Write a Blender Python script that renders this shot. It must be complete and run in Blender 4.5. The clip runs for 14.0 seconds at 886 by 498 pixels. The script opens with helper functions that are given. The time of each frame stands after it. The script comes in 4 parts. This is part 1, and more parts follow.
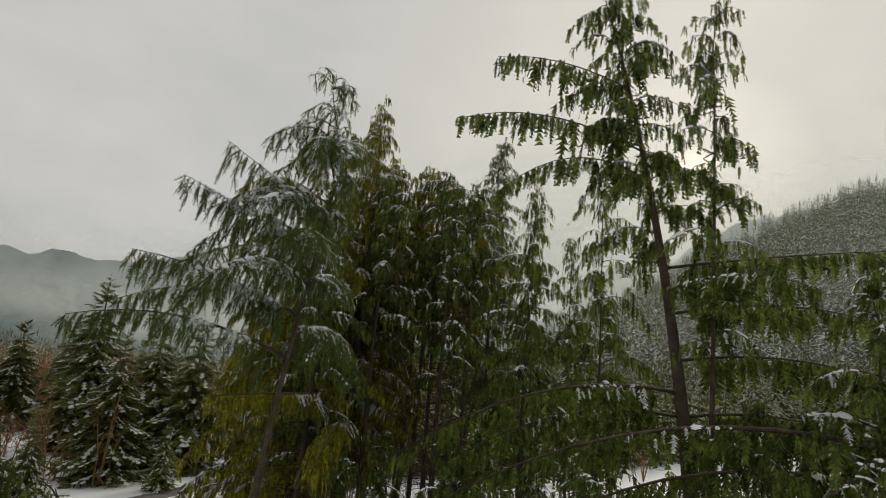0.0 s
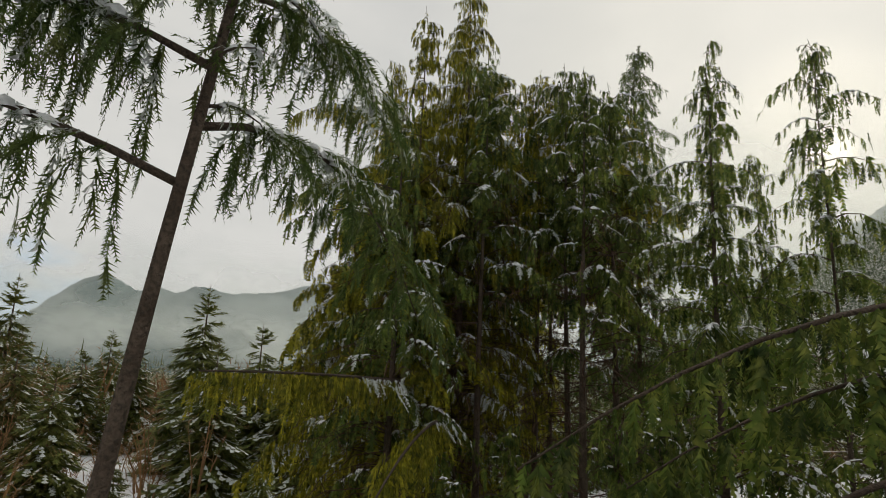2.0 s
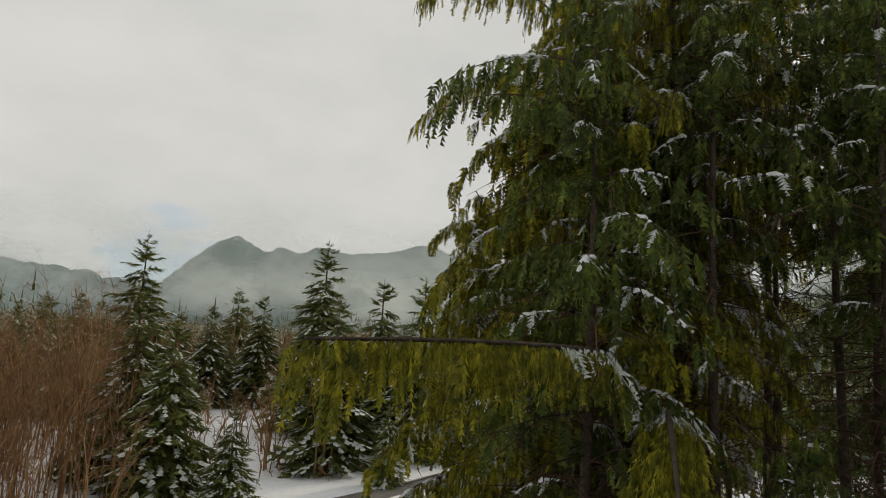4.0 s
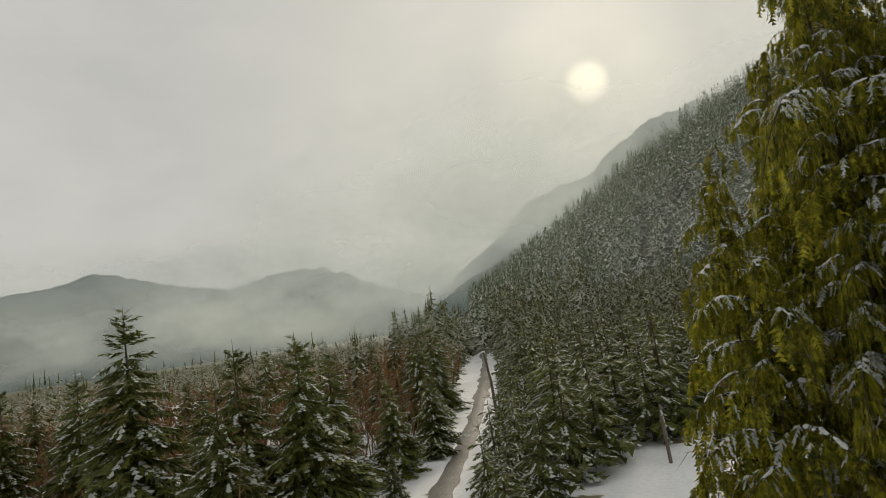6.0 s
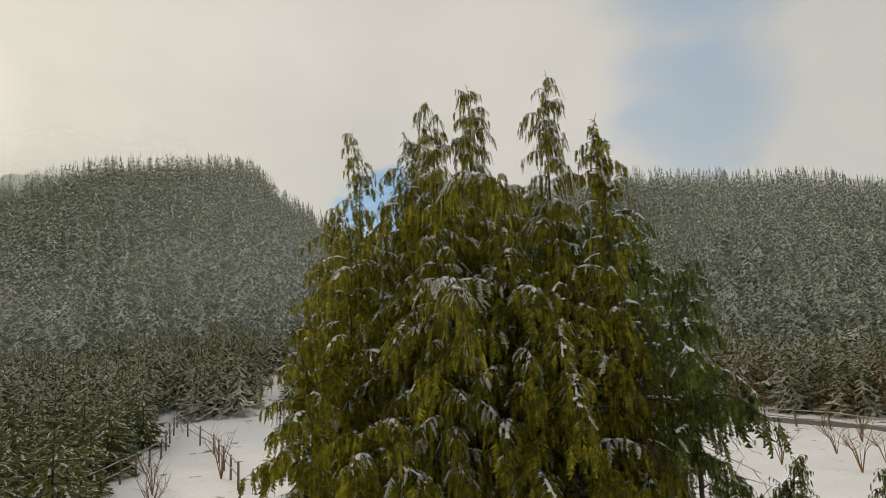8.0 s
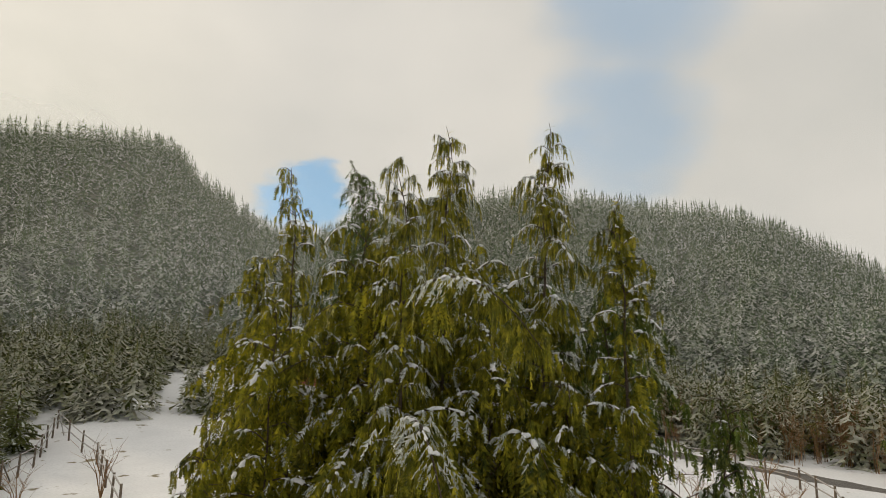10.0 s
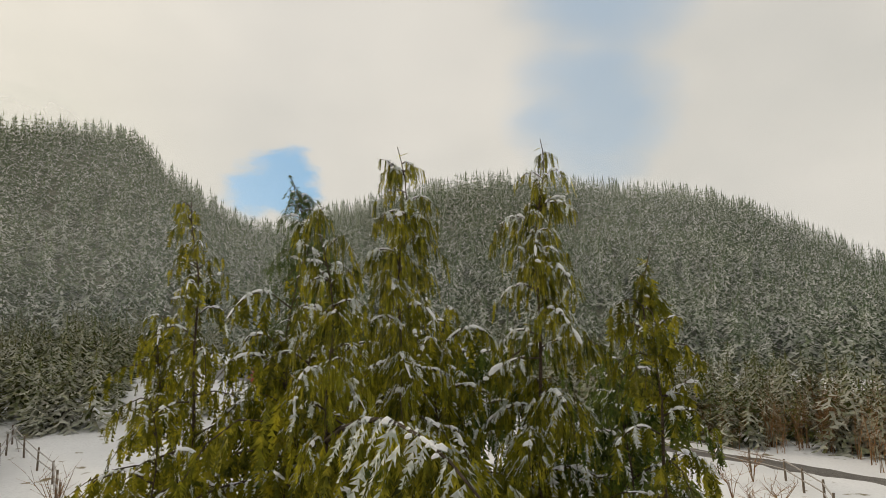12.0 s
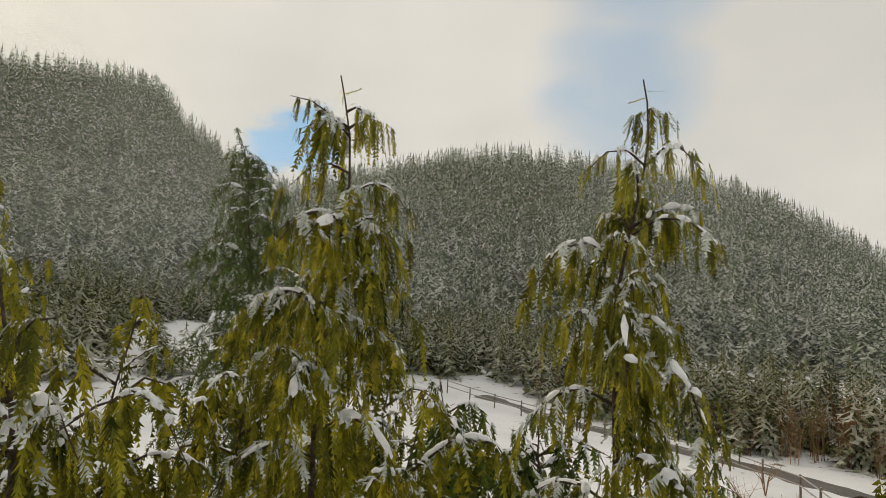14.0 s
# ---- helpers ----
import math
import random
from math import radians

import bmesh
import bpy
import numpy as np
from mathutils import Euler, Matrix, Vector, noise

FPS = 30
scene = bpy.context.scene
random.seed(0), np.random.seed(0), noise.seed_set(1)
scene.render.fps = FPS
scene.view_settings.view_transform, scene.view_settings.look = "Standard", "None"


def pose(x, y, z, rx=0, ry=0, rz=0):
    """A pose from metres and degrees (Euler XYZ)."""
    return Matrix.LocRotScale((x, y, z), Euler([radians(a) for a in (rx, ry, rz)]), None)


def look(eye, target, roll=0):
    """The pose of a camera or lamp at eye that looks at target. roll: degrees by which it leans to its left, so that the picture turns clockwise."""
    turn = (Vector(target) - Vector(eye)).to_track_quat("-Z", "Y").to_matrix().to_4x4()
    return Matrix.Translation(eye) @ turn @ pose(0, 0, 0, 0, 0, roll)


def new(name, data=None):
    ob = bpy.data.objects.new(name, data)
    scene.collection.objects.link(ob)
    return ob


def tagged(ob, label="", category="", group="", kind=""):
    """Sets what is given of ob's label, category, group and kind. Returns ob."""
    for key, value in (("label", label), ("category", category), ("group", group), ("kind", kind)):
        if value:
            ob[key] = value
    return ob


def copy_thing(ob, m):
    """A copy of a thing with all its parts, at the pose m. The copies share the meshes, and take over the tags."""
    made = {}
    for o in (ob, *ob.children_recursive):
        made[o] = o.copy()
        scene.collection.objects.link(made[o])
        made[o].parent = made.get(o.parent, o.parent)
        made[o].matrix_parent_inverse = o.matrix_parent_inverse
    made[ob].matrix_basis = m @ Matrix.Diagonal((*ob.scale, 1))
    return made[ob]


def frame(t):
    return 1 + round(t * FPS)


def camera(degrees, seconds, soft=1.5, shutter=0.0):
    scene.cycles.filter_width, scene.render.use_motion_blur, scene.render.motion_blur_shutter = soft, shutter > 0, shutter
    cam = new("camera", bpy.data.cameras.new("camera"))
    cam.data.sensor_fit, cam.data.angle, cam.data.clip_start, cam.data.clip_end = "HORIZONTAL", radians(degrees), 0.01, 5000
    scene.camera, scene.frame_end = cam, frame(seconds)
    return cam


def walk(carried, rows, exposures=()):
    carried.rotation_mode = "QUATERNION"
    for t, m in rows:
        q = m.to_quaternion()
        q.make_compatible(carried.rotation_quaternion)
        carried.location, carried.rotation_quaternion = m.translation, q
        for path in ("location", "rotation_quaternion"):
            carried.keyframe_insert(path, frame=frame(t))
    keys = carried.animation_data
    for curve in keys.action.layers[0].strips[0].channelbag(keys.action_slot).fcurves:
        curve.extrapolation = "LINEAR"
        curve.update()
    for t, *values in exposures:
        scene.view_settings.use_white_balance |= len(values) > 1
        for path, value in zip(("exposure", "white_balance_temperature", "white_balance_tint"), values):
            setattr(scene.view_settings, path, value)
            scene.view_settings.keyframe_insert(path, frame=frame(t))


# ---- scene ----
cam = camera(70.0, 14.0, soft=0.85)
# eye, the way it looks (degrees right of +y, degrees up) and the roll
PATH = [
    (0.0, -0.72, -11.69, 4.95, 45.8, 11.4, 4.8),
    (0.5, 0.30, -11.15, 5.04, 41.7, 10.7, 4.6),
    (1.0, 1.06, -10.22, 4.83, 41.3, 11.3, 0.9),
    (1.5, 1.60, -9.68, 4.72, 38.4, 12.6, 1.4),
    (2.0, 2.20, -8.59, 4.42, 35.3, 12.1, 2.4),
    (2.5, 2.53, -7.88, 4.35, 32.6, 11.5, -2.2),
    (3.0, 2.70, -7.53, 4.36, 26.7, 11.1, 4.9),
    (3.2, 2.72, -7.29, 4.30, 24.4, 10.7, 4.8),
    (3.7, 3.08, -6.45, 4.35, 24.5, 9.2, 4.0),
    (4.3, 2.80, -5.30, 4.75, 26.5, 6.4, 2.0),
    (4.9, 2.20, -4.25, 5.80, 29.0, 3.6, 0.0),
    (5.3, 1.60, -3.40, 6.50, 30.8, 2.4, -0.8),
    (5.5, 1.20, -2.30, 6.50, 35.3, 2.7, -3.1),
    (6.0, 0.10, 0.40, 6.30, 52.7, 6.8, -8.5),
    (6.5, -0.10, 1.70, 6.20, 73.7, 8.7, -9.2),
    (7.0, -0.15, 2.60, 6.50, 88.4, 8.1, -7.6),
    (7.5, -0.02, 3.38, 6.71, 102.4, 9.1, -7.3),
    (8.0, 0.32, 3.79, 7.15, 111.3, 9.5, -3.2),
    (8.5, 0.92, 3.90, 7.82, 115.7, 9.2, 0.1),
    (9.3, 1.75, 3.70, 8.25, 117.3, 9.3, 0.6),
    (10.1, 2.45, 3.40, 8.60, 118.5, 9.5, 0.9),
    (11.0, 3.19, 2.95, 8.94, 119.4, 9.6, 1.1),
    (11.5, 3.59, 2.69, 9.27, 120.1, 9.5, 0.1),
    (12.0, 4.00, 2.36, 9.59, 120.7, 8.2, -1.1),
    (12.5, 4.40, 2.03, 9.82, 119.5, 6.7, 2.7),
    (13.0, 4.91, 1.66, 10.03, 118.6, 6.4, 6.5),
    (13.5, 5.51, 1.29, 10.21, 119.5, 5.6, 2.9),
    (14.0, 6.25, 0.87, 10.30, 119.5, 5.4, 3.4),
]
EXPOSURES = ((0.0, -0.1, 6760, 9), (1.2, -0.02, 6740, 9), (2.0, 0.14, 6720, 9), (3.2, 0.12, 6740, 9), (5.5, -0.06, 6820, 8), (7.0, -0.2, 6960, 9), (8.0, 0.0, 7060, 10), (8.7, 0.08, 7110, 10),
             (11.0, 0.15, 7140, 10), (14.0, 0.18, 7140, 10))
SKY, SUN = 1.0, 1.6


def aim(az, el):
    """The way that lies az degrees right of +y and el degrees up."""
    a, e = radians(az), radians(el)
    return Vector((math.sin(a) * math.cos(e), math.cos(a) * math.cos(e), math.sin(e)))


walk(cam, [(t, look((x, y, z), Vector((x, y, z)) + 10 * aim(az, el), roll)) for t, x, y, z, az, el, roll in PATH],
     exposures=EXPOSURES)

# ---- sky, sun ----
SUN_AZ, SUN_EL = 68.0, 19.0
world = bpy.data.worlds.new("sky")
scene.world = world
world.use_nodes = True
wt = world.node_tree
wt.nodes.clear()


def wn(kind, **values):
    n = wt.nodes.new(kind)
    for key, v in values.items():
        n.inputs[key.replace("_", " ")].default_value = v
    return n


def wmath(op, a, b=None):
    n = wt.nodes.new("ShaderNodeMath")
    n.operation = op
    for i, v in enumerate((a, b)):
        if v is None:
            continue
        if isinstance(v, (int, float)):
            n.inputs[i].default_value = v
        else:
            wt.links.new(v, n.inputs[i])
    return n.outputs[0]


def wramp(fac, lo, hi):
    n = wt.nodes.new("ShaderNodeMapRange")
    n.interpolation_type = "SMOOTHSTEP"
    n.inputs["From Min"].default_value, n.inputs["From Max"].default_value = lo, hi
    wt.links.new(fac, n.inputs["Value"])
    return n.outputs[0]


def wmix(fac, a, b, blend="MIX"):
    n = wt.nodes.new("ShaderNodeMix")
    n.data_type, n.blend_type = "RGBA", blend
    for i, v in ((0, fac), (6, a), (7, b)):
        if isinstance(v, (int, float)):
            n.inputs[i].default_value = v
        elif isinstance(v, tuple):
            n.inputs[i].default_value = (*v, 1)
        else:
            wt.links.new(v, n.inputs[i])
    return n.outputs[2]


coord = wt.nodes.new("ShaderNodeTexCoord").outputs["Generated"]


def towards(az, el):
    """The cosine of the angle between the view of the sky and a direction."""
    n = wt.nodes.new("ShaderNodeVectorMath")
    n.operation = "DOT_PRODUCT"
    wt.links.new(coord, n.inputs[0])
    n.inputs[1].default_value = aim(az, el)
    return n.outputs["Value"]


def wnoise(scale, detail, stretch=(1, 1, 1)):
    m = wt.nodes.new("ShaderNodeMapping")
    m.inputs["Scale"].default_value = stretch
    wt.links.new(coord, m.inputs["Vector"])
    n = wn("ShaderNodeTexNoise", Scale=scale, Detail=detail, Roughness=0.55)
    wt.links.new(m.outputs[0], n.inputs["Vector"])
    return n.outputs["Fac"]


nishita = wt.nodes.new("ShaderNodeTexSky")
nishita.sky_type, nishita.sun_disc = "NISHITA", False
nishita.sun_elevation, nishita.sun_rotation = radians(SUN_EL), radians(SUN_AZ)
blue = wmix(1.0, nishita.outputs[0], (0.10, 0.10, 0.10), "MULTIPLY")
cloud_soft = wnoise(2.2, 5, (1, 1, 1.8))
cloud_fine = wnoise(6.0, 6, (1, 1, 2.2))
cloud = wmix(wramp(cloud_soft, 0.3, 0.7), (0.54, 0.55, 0.55), (0.64, 0.64, 0.63))
cloud = wmix(wmath("MULTIPLY", wramp(cloud_fine, 0.35, 0.75), 0.2), cloud, (0.66, 0.65, 0.64))
# holes in the cloud: one over the saddle, one broad and thin above the long ridge, one low in the north
wobble = wmath("MULTIPLY", wmath("SUBTRACT", cloud_fine, 0.5), 0.016)
gap_a = wramp(wmath("ADD", towards(105.4, 12.3), wobble), 0.9966, 0.9992)
gap_b = wmath("MULTIPLY", wmath("MAXIMUM", wramp(wmath("ADD", towards(134.5, 20.0), wobble), 0.989, 0.9998), wramp(wmath("ADD", towards(136.5, 31.0), wobble), 0.985, 0.9998)), 0.5)
gap_c = wmath("MULTIPLY", wramp(wmath("ADD", towards(1.5, 4.5), wobble), 0.996, 0.9995), 0.5)
holes = wmath("MAXIMUM", gap_a, wmath("MAXIMUM", gap_b, gap_c))
sky_col = wmix(holes, cloud, wmix(0.55, blue, (0.13, 0.42, 0.78)))
# the sun behind thin cloud
near_sun = towards(SUN_AZ, SUN_EL)
halo = wmath("MULTIPLY", wramp(near_sun, 0.80, 1.0), 0.16)
ring = wmath("MULTIPLY", wramp(near_sun, 0.985, 1.0), 0.2)
disc = wmath("MULTIPLY", wramp(near_sun, 0.9993, 0.99998), 0.6)
glow = wmix(1.0, sky_col, wmix(1.0, (1.0, 0.88, 0.62), wmath("ADD", halo, wmath("ADD", ring, disc)), "MULTIPLY"), "ADD")
back = wt.nodes.new("ShaderNodeBackground")
back.inputs["Strength"].default_value = SKY
wt.links.new(glow, back.inputs["Color"])
wt.links.new(back.outputs[0], wt.nodes.new("ShaderNodeOutputWorld").inputs["Surface"])

sun = new("sun", bpy.data.lights.new("sun", "SUN"))
sun.data.energy, sun.data.angle, sun.data.color = SUN, radians(8), (1.0, 0.88, 0.70)
sun.matrix_world = look(60 * aim(SUN_AZ, SUN_EL), (0, 0, 0))


# ---- materials ----
def material(name, colours, scale=4.0, rough=0.8, island=0.0, dust=0.0, bump=0.0, fine=30.0, through_light=0.0, spots=None, obj=0.0, flake=None):
    """colours: two or three tones mixed by noise at two scales. island: how far each loose piece differs. dust: snow on
    what faces up; flake: the grain of that snow, per metre, with sharp edges and more of it in some stretches than in others. through_light: the share of light that thin leaves let through. spots: a colour and the share that it takes."""
    m = bpy.data.materials.new(name)
    m.use_nodes = True
    t = m.node_tree
    b = t.nodes["Principled BSDF"]
    b.inputs["Roughness"].default_value = rough
    b.inputs["Specular IOR Level"].default_value = 0.25
    tc = t.nodes.new("ShaderNodeTexCoord")
    geo = t.nodes.new("ShaderNodeNewGeometry")

    def noise_at(s, d=4):
        n = t.nodes.new("ShaderNodeTexNoise")
        n.inputs["Scale"].default_value, n.inputs["Detail"].default_value = s, d
        t.links.new(geo.outputs["Position"], n.inputs["Vector"])
        return n.outputs["Fac"]

    def mixed(fac, a, c, blend="MIX"):
        n = t.nodes.new("ShaderNodeMix")
        n.data_type, n.blend_type = "RGBA", blend
        for i, v in ((0, fac), (6, a), (7, c)):
            if isinstance(v, (int, float)):
                n.inputs[i].default_value = v
            elif isinstance(v, tuple):
                n.inputs[i].default_value = (*v, 1)
            else:
                t.links.new(v, n.inputs[i])
        return n.outputs[2]

    def ranged(v, lo, hi, a=0.0, c=1.0):
        n = t.nodes.new("ShaderNodeMapRange")
        n.inputs[1].default_value, n.inputs[2].default_value, n.inputs[3].default_value, n.inputs[4].default_value = lo, hi, a, c
        t.links.new(v, n.inputs[0])
        return n.outputs[0]

    col = mixed(ranged(noise_at(scale), 0.32, 0.68), colours[0], colours[1])
    if len(colours) > 2:
        col = mixed(ranged(noise_at(fine, 3), 0.45, 0.72), col, colours[2])
    if spots:
        col = mixed(ranged(noise_at(spots[2] if len(spots) > 2 else 1.3, 5), spots[1], spots[1] + 0.06), col, spots[0])
    rnd = geo.outputs["Random Per Island"]
    if obj:
        info = t.nodes.new("ShaderNodeObjectInfo")
        col = mixed(1.0, col, ranged(info.outputs["Random"], 0, 1, 1 - obj, 1 + obj), "MULTIPLY")
    if island:
        col = mixed(1.0, col, ranged(rnd, 0, 1, 1 - island, 1 + island), "MULTIPLY")
    if dust:
        sep = t.nodes.new("ShaderNodeSeparateXYZ")
        t.links.new(geo.outputs["Normal"], sep.inputs[0])
        up = ranged(sep.outputs["Z"], 0.60, 0.93) if flake else ranged(sep.outputs["Z"], 0.05, 0.55)
        mul = t.nodes.new("ShaderNodeMath")
        mul.operation = "MULTIPLY"
        t.links.new(up, mul.inputs[0])
        if flake:
            patch = t.nodes.new("ShaderNodeMath")
            patch.operation = "MULTIPLY_ADD"
            patch.inputs[1].default_value, patch.inputs[2].default_value = 1.1, -0.55
            t.links.new(noise_at(0.16, 4), patch.inputs[0])
            add = t.nodes.new("ShaderNodeMath")
            add.operation = "ADD"
            t.links.new(patch.outputs[0], add.inputs[0])
            t.links.new(noise_at(flake, 3), add.inputs[1])
            high = t.nodes.new("ShaderNodeSeparateXYZ")
            t.links.new(geo.outputs["Position"], high.inputs[0])
            snowline = t.nodes.new("ShaderNodeMath")
            snowline.operation = "ADD"
            t.links.new(add.outputs[0], snowline.inputs[0])
            t.links.new(ranged(high.outputs["Z"], 5, 95, -0.06, 0.10), snowline.inputs[1])
            t.links.new(ranged(snowline.outputs[0], 0.25, 0.52, 0.08, dust), mul.inputs[1])
        else:
            t.links.new(ranged(noise_at(fine * 0.4, 4), 0.28, 0.50, 0, dust), mul.inputs[1])
        # snow with flake is tinted warm, standing in for sunlight on the hills
        col = mixed(mul.outputs[0], col, (0.82, 0.81, 0.76) if flake else (0.80, 0.82, 0.85))
    t.links.new(col, b.inputs["Base Color"])
    if bump:
        bn = t.nodes.new("ShaderNodeBump")
        bn.inputs["Strength"].default_value, bn.inputs["Distance"].default_value = bump, 0.05
        t.links.new(noise_at(fine, 5), bn.inputs["Height"])
        t.links.new(bn.outputs[0], b.inputs["Normal"])
    if through_light:
        tr = t.nodes.new("ShaderNodeBsdfTranslucent")
        t.links.new(col, tr.inputs["Color"])
        mx = t.nodes.new("ShaderNodeMixShader")
        mx.inputs[0].default_value = through_light
        t.links.new(b.outputs[0], mx.inputs[1])
        t.links.new(tr.outputs[0], mx.inputs[2])
        t.links.new(mx.outputs[0], t.nodes["Material Output"].inputs["Surface"])
    return m


M_CEDAR = material("cedar_spray", [(0.026, 0.042, 0.006), (0.23, 0.225, 0.016), (0.45, 0.39, 0.032)], 4.0, 0.6, 0.45, 0, 0, 13, 0.30, ((0.30, 0.19, 0.02), 0.72, 2.3))
# copy of cedar_spray with the backlit side's shade put into its darker green
M_CEDAR_SHADE = material("shaded_cedar_spray", [(0.016, 0.034, 0.008), (0.120, 0.175, 0.030), (0.24, 0.26, 0.055)], 4.0, 0.5, 0.45, 0, 0, 13, 0.45)
M_HEMLOCK = material("hemlock_needles", [(0.048, 0.085, 0.020), (0.085, 0.125, 0.028), (0.14, 0.16, 0.05)], 2.0, 0.6, 0.4, 0, 0, 12, 0.45)
M_FIR = material("fir_needles", [(0.060, 0.088, 0.018), (0.13, 0.15, 0.032), (0.20, 0.19, 0.055)], 2.2, 0.65, 0.4, 0, 0, 8, 0.25, None, 0.3)
M_FROST = material("snowed_needles", [(0.34, 0.39, 0.32), (0.62, 0.65, 0.63), (0.82, 0.84, 0.86)], 9.0, 0.8, 0.15, 0, 0, 40, 0.2)
M_SNOW = material("snow", [(0.78, 0.80, 0.83), (0.84, 0.85, 0.87)], 3.0, 0.7, 0, 0, 0.3, 40)
M_BARK = material("bark", [(0.075, 0.052, 0.038), (0.14, 0.105, 0.08), (0.05, 0.04, 0.03)], 7.0, 0.9, 0, 0, 0.8, 60)
M_DEAD = material("dead_twigs", [(0.045, 0.022, 0.014), (0.085, 0.045, 0.028), (0.11, 0.075, 0.05)], 3.0, 0.9, 0.4, 0, 0, 20)
M_TWIG = material("bare_twigs", [(0.15, 0.070, 0.028), (0.26, 0.145, 0.060), (0.28, 0.19, 0.105)], 0.35, 0.85, 0.4, 0, 0, 3)
M_HILLTREE = material("hill_conifers", [(0.058, 0.104, 0.038), (0.115, 0.165, 0.062), (0.165, 0.19, 0.088)], 0.03, 0.8, 0.3, 0.96, 0, 0.6, 0.06, flake=1.3)
M_FOOTTREE = material("foot_conifers", [(0.055, 0.082, 0.022), (0.115, 0.135, 0.036), (0.19, 0.165, 0.06)], 0.15, 0.8, 0.35, 0.6, 0, 2.0, 0.10, flake=2.6)
# the blue of hazy distance is mixed into these base tones
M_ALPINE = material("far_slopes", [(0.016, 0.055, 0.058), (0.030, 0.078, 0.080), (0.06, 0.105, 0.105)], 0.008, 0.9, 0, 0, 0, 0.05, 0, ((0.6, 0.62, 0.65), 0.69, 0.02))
M_FIELD = material("snowy_ground", [(0.72, 0.73, 0.75), (0.82, 0.83, 0.85), (0.70, 0.71, 0.73)], 0.25, 0.8, 0, 0, 0.5, 5, 0, ((0.22, 0.19, 0.12), 0.64, 0.6))
M_FLOOR = material("forest_floor", [(0.07, 0.075, 0.045), (0.13, 0.125, 0.08), (0.18, 0.17, 0.13)], 0.12, 0.9, 0, 0, 0.5, 1.2, 0, ((0.45, 0.46, 0.47), 0.72, 0.3))
M_ROAD = material("wet_gravel", [(0.075, 0.068, 0.062), (0.13, 0.12, 0.108), (0.24, 0.23, 0.22)], 1.2, 0.55, 0, 0, 0.6, 25)
M_WOOD = material("weathered_wood", [(0.14, 0.11, 0.085), (0.22, 0.18, 0.14), (0.10, 0.08, 0.06)], 6.0, 0.85, 0, 0.5, 0.4, 50)
M_RED = material("red_boards", [(0.34, 0.09, 0.06), (0.40, 0.13, 0.09)], 2.0, 0.7, 0, 0, 0, 20)
M_ROOF = material("snowy_roof", [(0.62, 0.64, 0.67), (0.75, 0.77, 0.8)], 2.0, 0.7)
M_GREYWALL = material("grey_boards", [(0.30, 0.30, 0.29), (0.40, 0.40, 0.39)], 2.0, 0.8)
M_GLASS = material("dark_glass", [(0.03, 0.035, 0.04), (0.05, 0.055, 0.06)], 2.0, 0.1)


# ---- mesh building ----
def mesh_of(name, verts, tris, mat, smooth=False):
    verts, tris = np.asarray(verts, np.float32), np.asarray(tris, np.int32)
    me = bpy.data.meshes.new(name)
    me.vertices.add(len(verts))
    me.vertices.foreach_set("co", verts.ravel())
    me.loops.add(tris.size)
    me.loops.foreach_set("vertex_index", tris.ravel())
    me.polygons.add(len(tris))
    me.polygons.foreach_set("loop_start", np.arange(0, tris.size, 3, dtype=np.int32))
    me.polygons.foreach_set("loop_total", np.full(len(tris), 3, np.int32))
    me.polygons.foreach_set("use_smooth", np.full(len(tris), smooth, bool))
    me.materials.append(mat)
    me.update(calc_edges=True)
    me.validate()
    return me


class Pile:
    """Gathers copies of small shapes into one mesh."""

    def __init__(self):
        self.verts, self.tris, self.count = [], [], 0

    def add(self, verts, tris):
        verts = np.asarray(verts, float)
        self.verts.append(verts)
        self.tris.append(np.asarray(tris, int) + self.count)
        self.count += len(verts)

    def copies(self, shape, places, turns):
        """shape: verts, tris; places: (m, 3); turns: (m, 3, 3), with the scale in them."""
        if not len(places):
            return
        v, f = shape
        vs = np.einsum("mij,nj->mni", np.asarray(turns), v) + np.asarray(places)[:, None, :]
        m, n = len(places), len(v)
        self.verts.append(vs.reshape(-1, 3))
        self.tris.append((f[None] + (np.arange(m) * n)[:, None, None]).reshape(-1, 3) + self.count)
        self.count += m * n

    def tube(self, points, radii, sides=5):
        points = [Vector(p) for p in points]
        vs, fs = [], []
        for i, p in enumerate(points):
            d = (points[min(i + 1, len(points) - 1)] - points[max(i - 1, 0)]).normalized()
            a = d.cross(Vector((0.31, 0.17, 0.94)) if abs(d.z) < 0.9 else Vector((1, 0, 0))).normalized()
            b = d.cross(a)
            for k in range(sides):
                w = 2 * math.pi * k / sides
                vs.append(p + radii[i] * (math.cos(w) * a + math.sin(w) * b))
        for i in range(len(points) - 1):
            for k in range(sides):
                q, r = i * sides + k, i * sides + (k + 1) % sides
                fs += [(q, r, r + sides), (q, r + sides, q + sides)]
        n = len(points) - 1
        for k in range(1, sides - 1):
            fs.append((n * sides, n * sides + k, n * sides + k + 1))
            fs.append((0, k + 1, k))
        self.add([tuple(v) for v in vs], fs)

    def mesh(self, name, mat, smooth=False):
        return mesh_of(name, np.concatenate(self.verts), np.concatenate(self.tris), mat, smooth)


def part(name, mesh, parent, label=""):
    ob = new(name, mesh)
    ob.parent = parent
    return tagged(ob, label) if label else ob


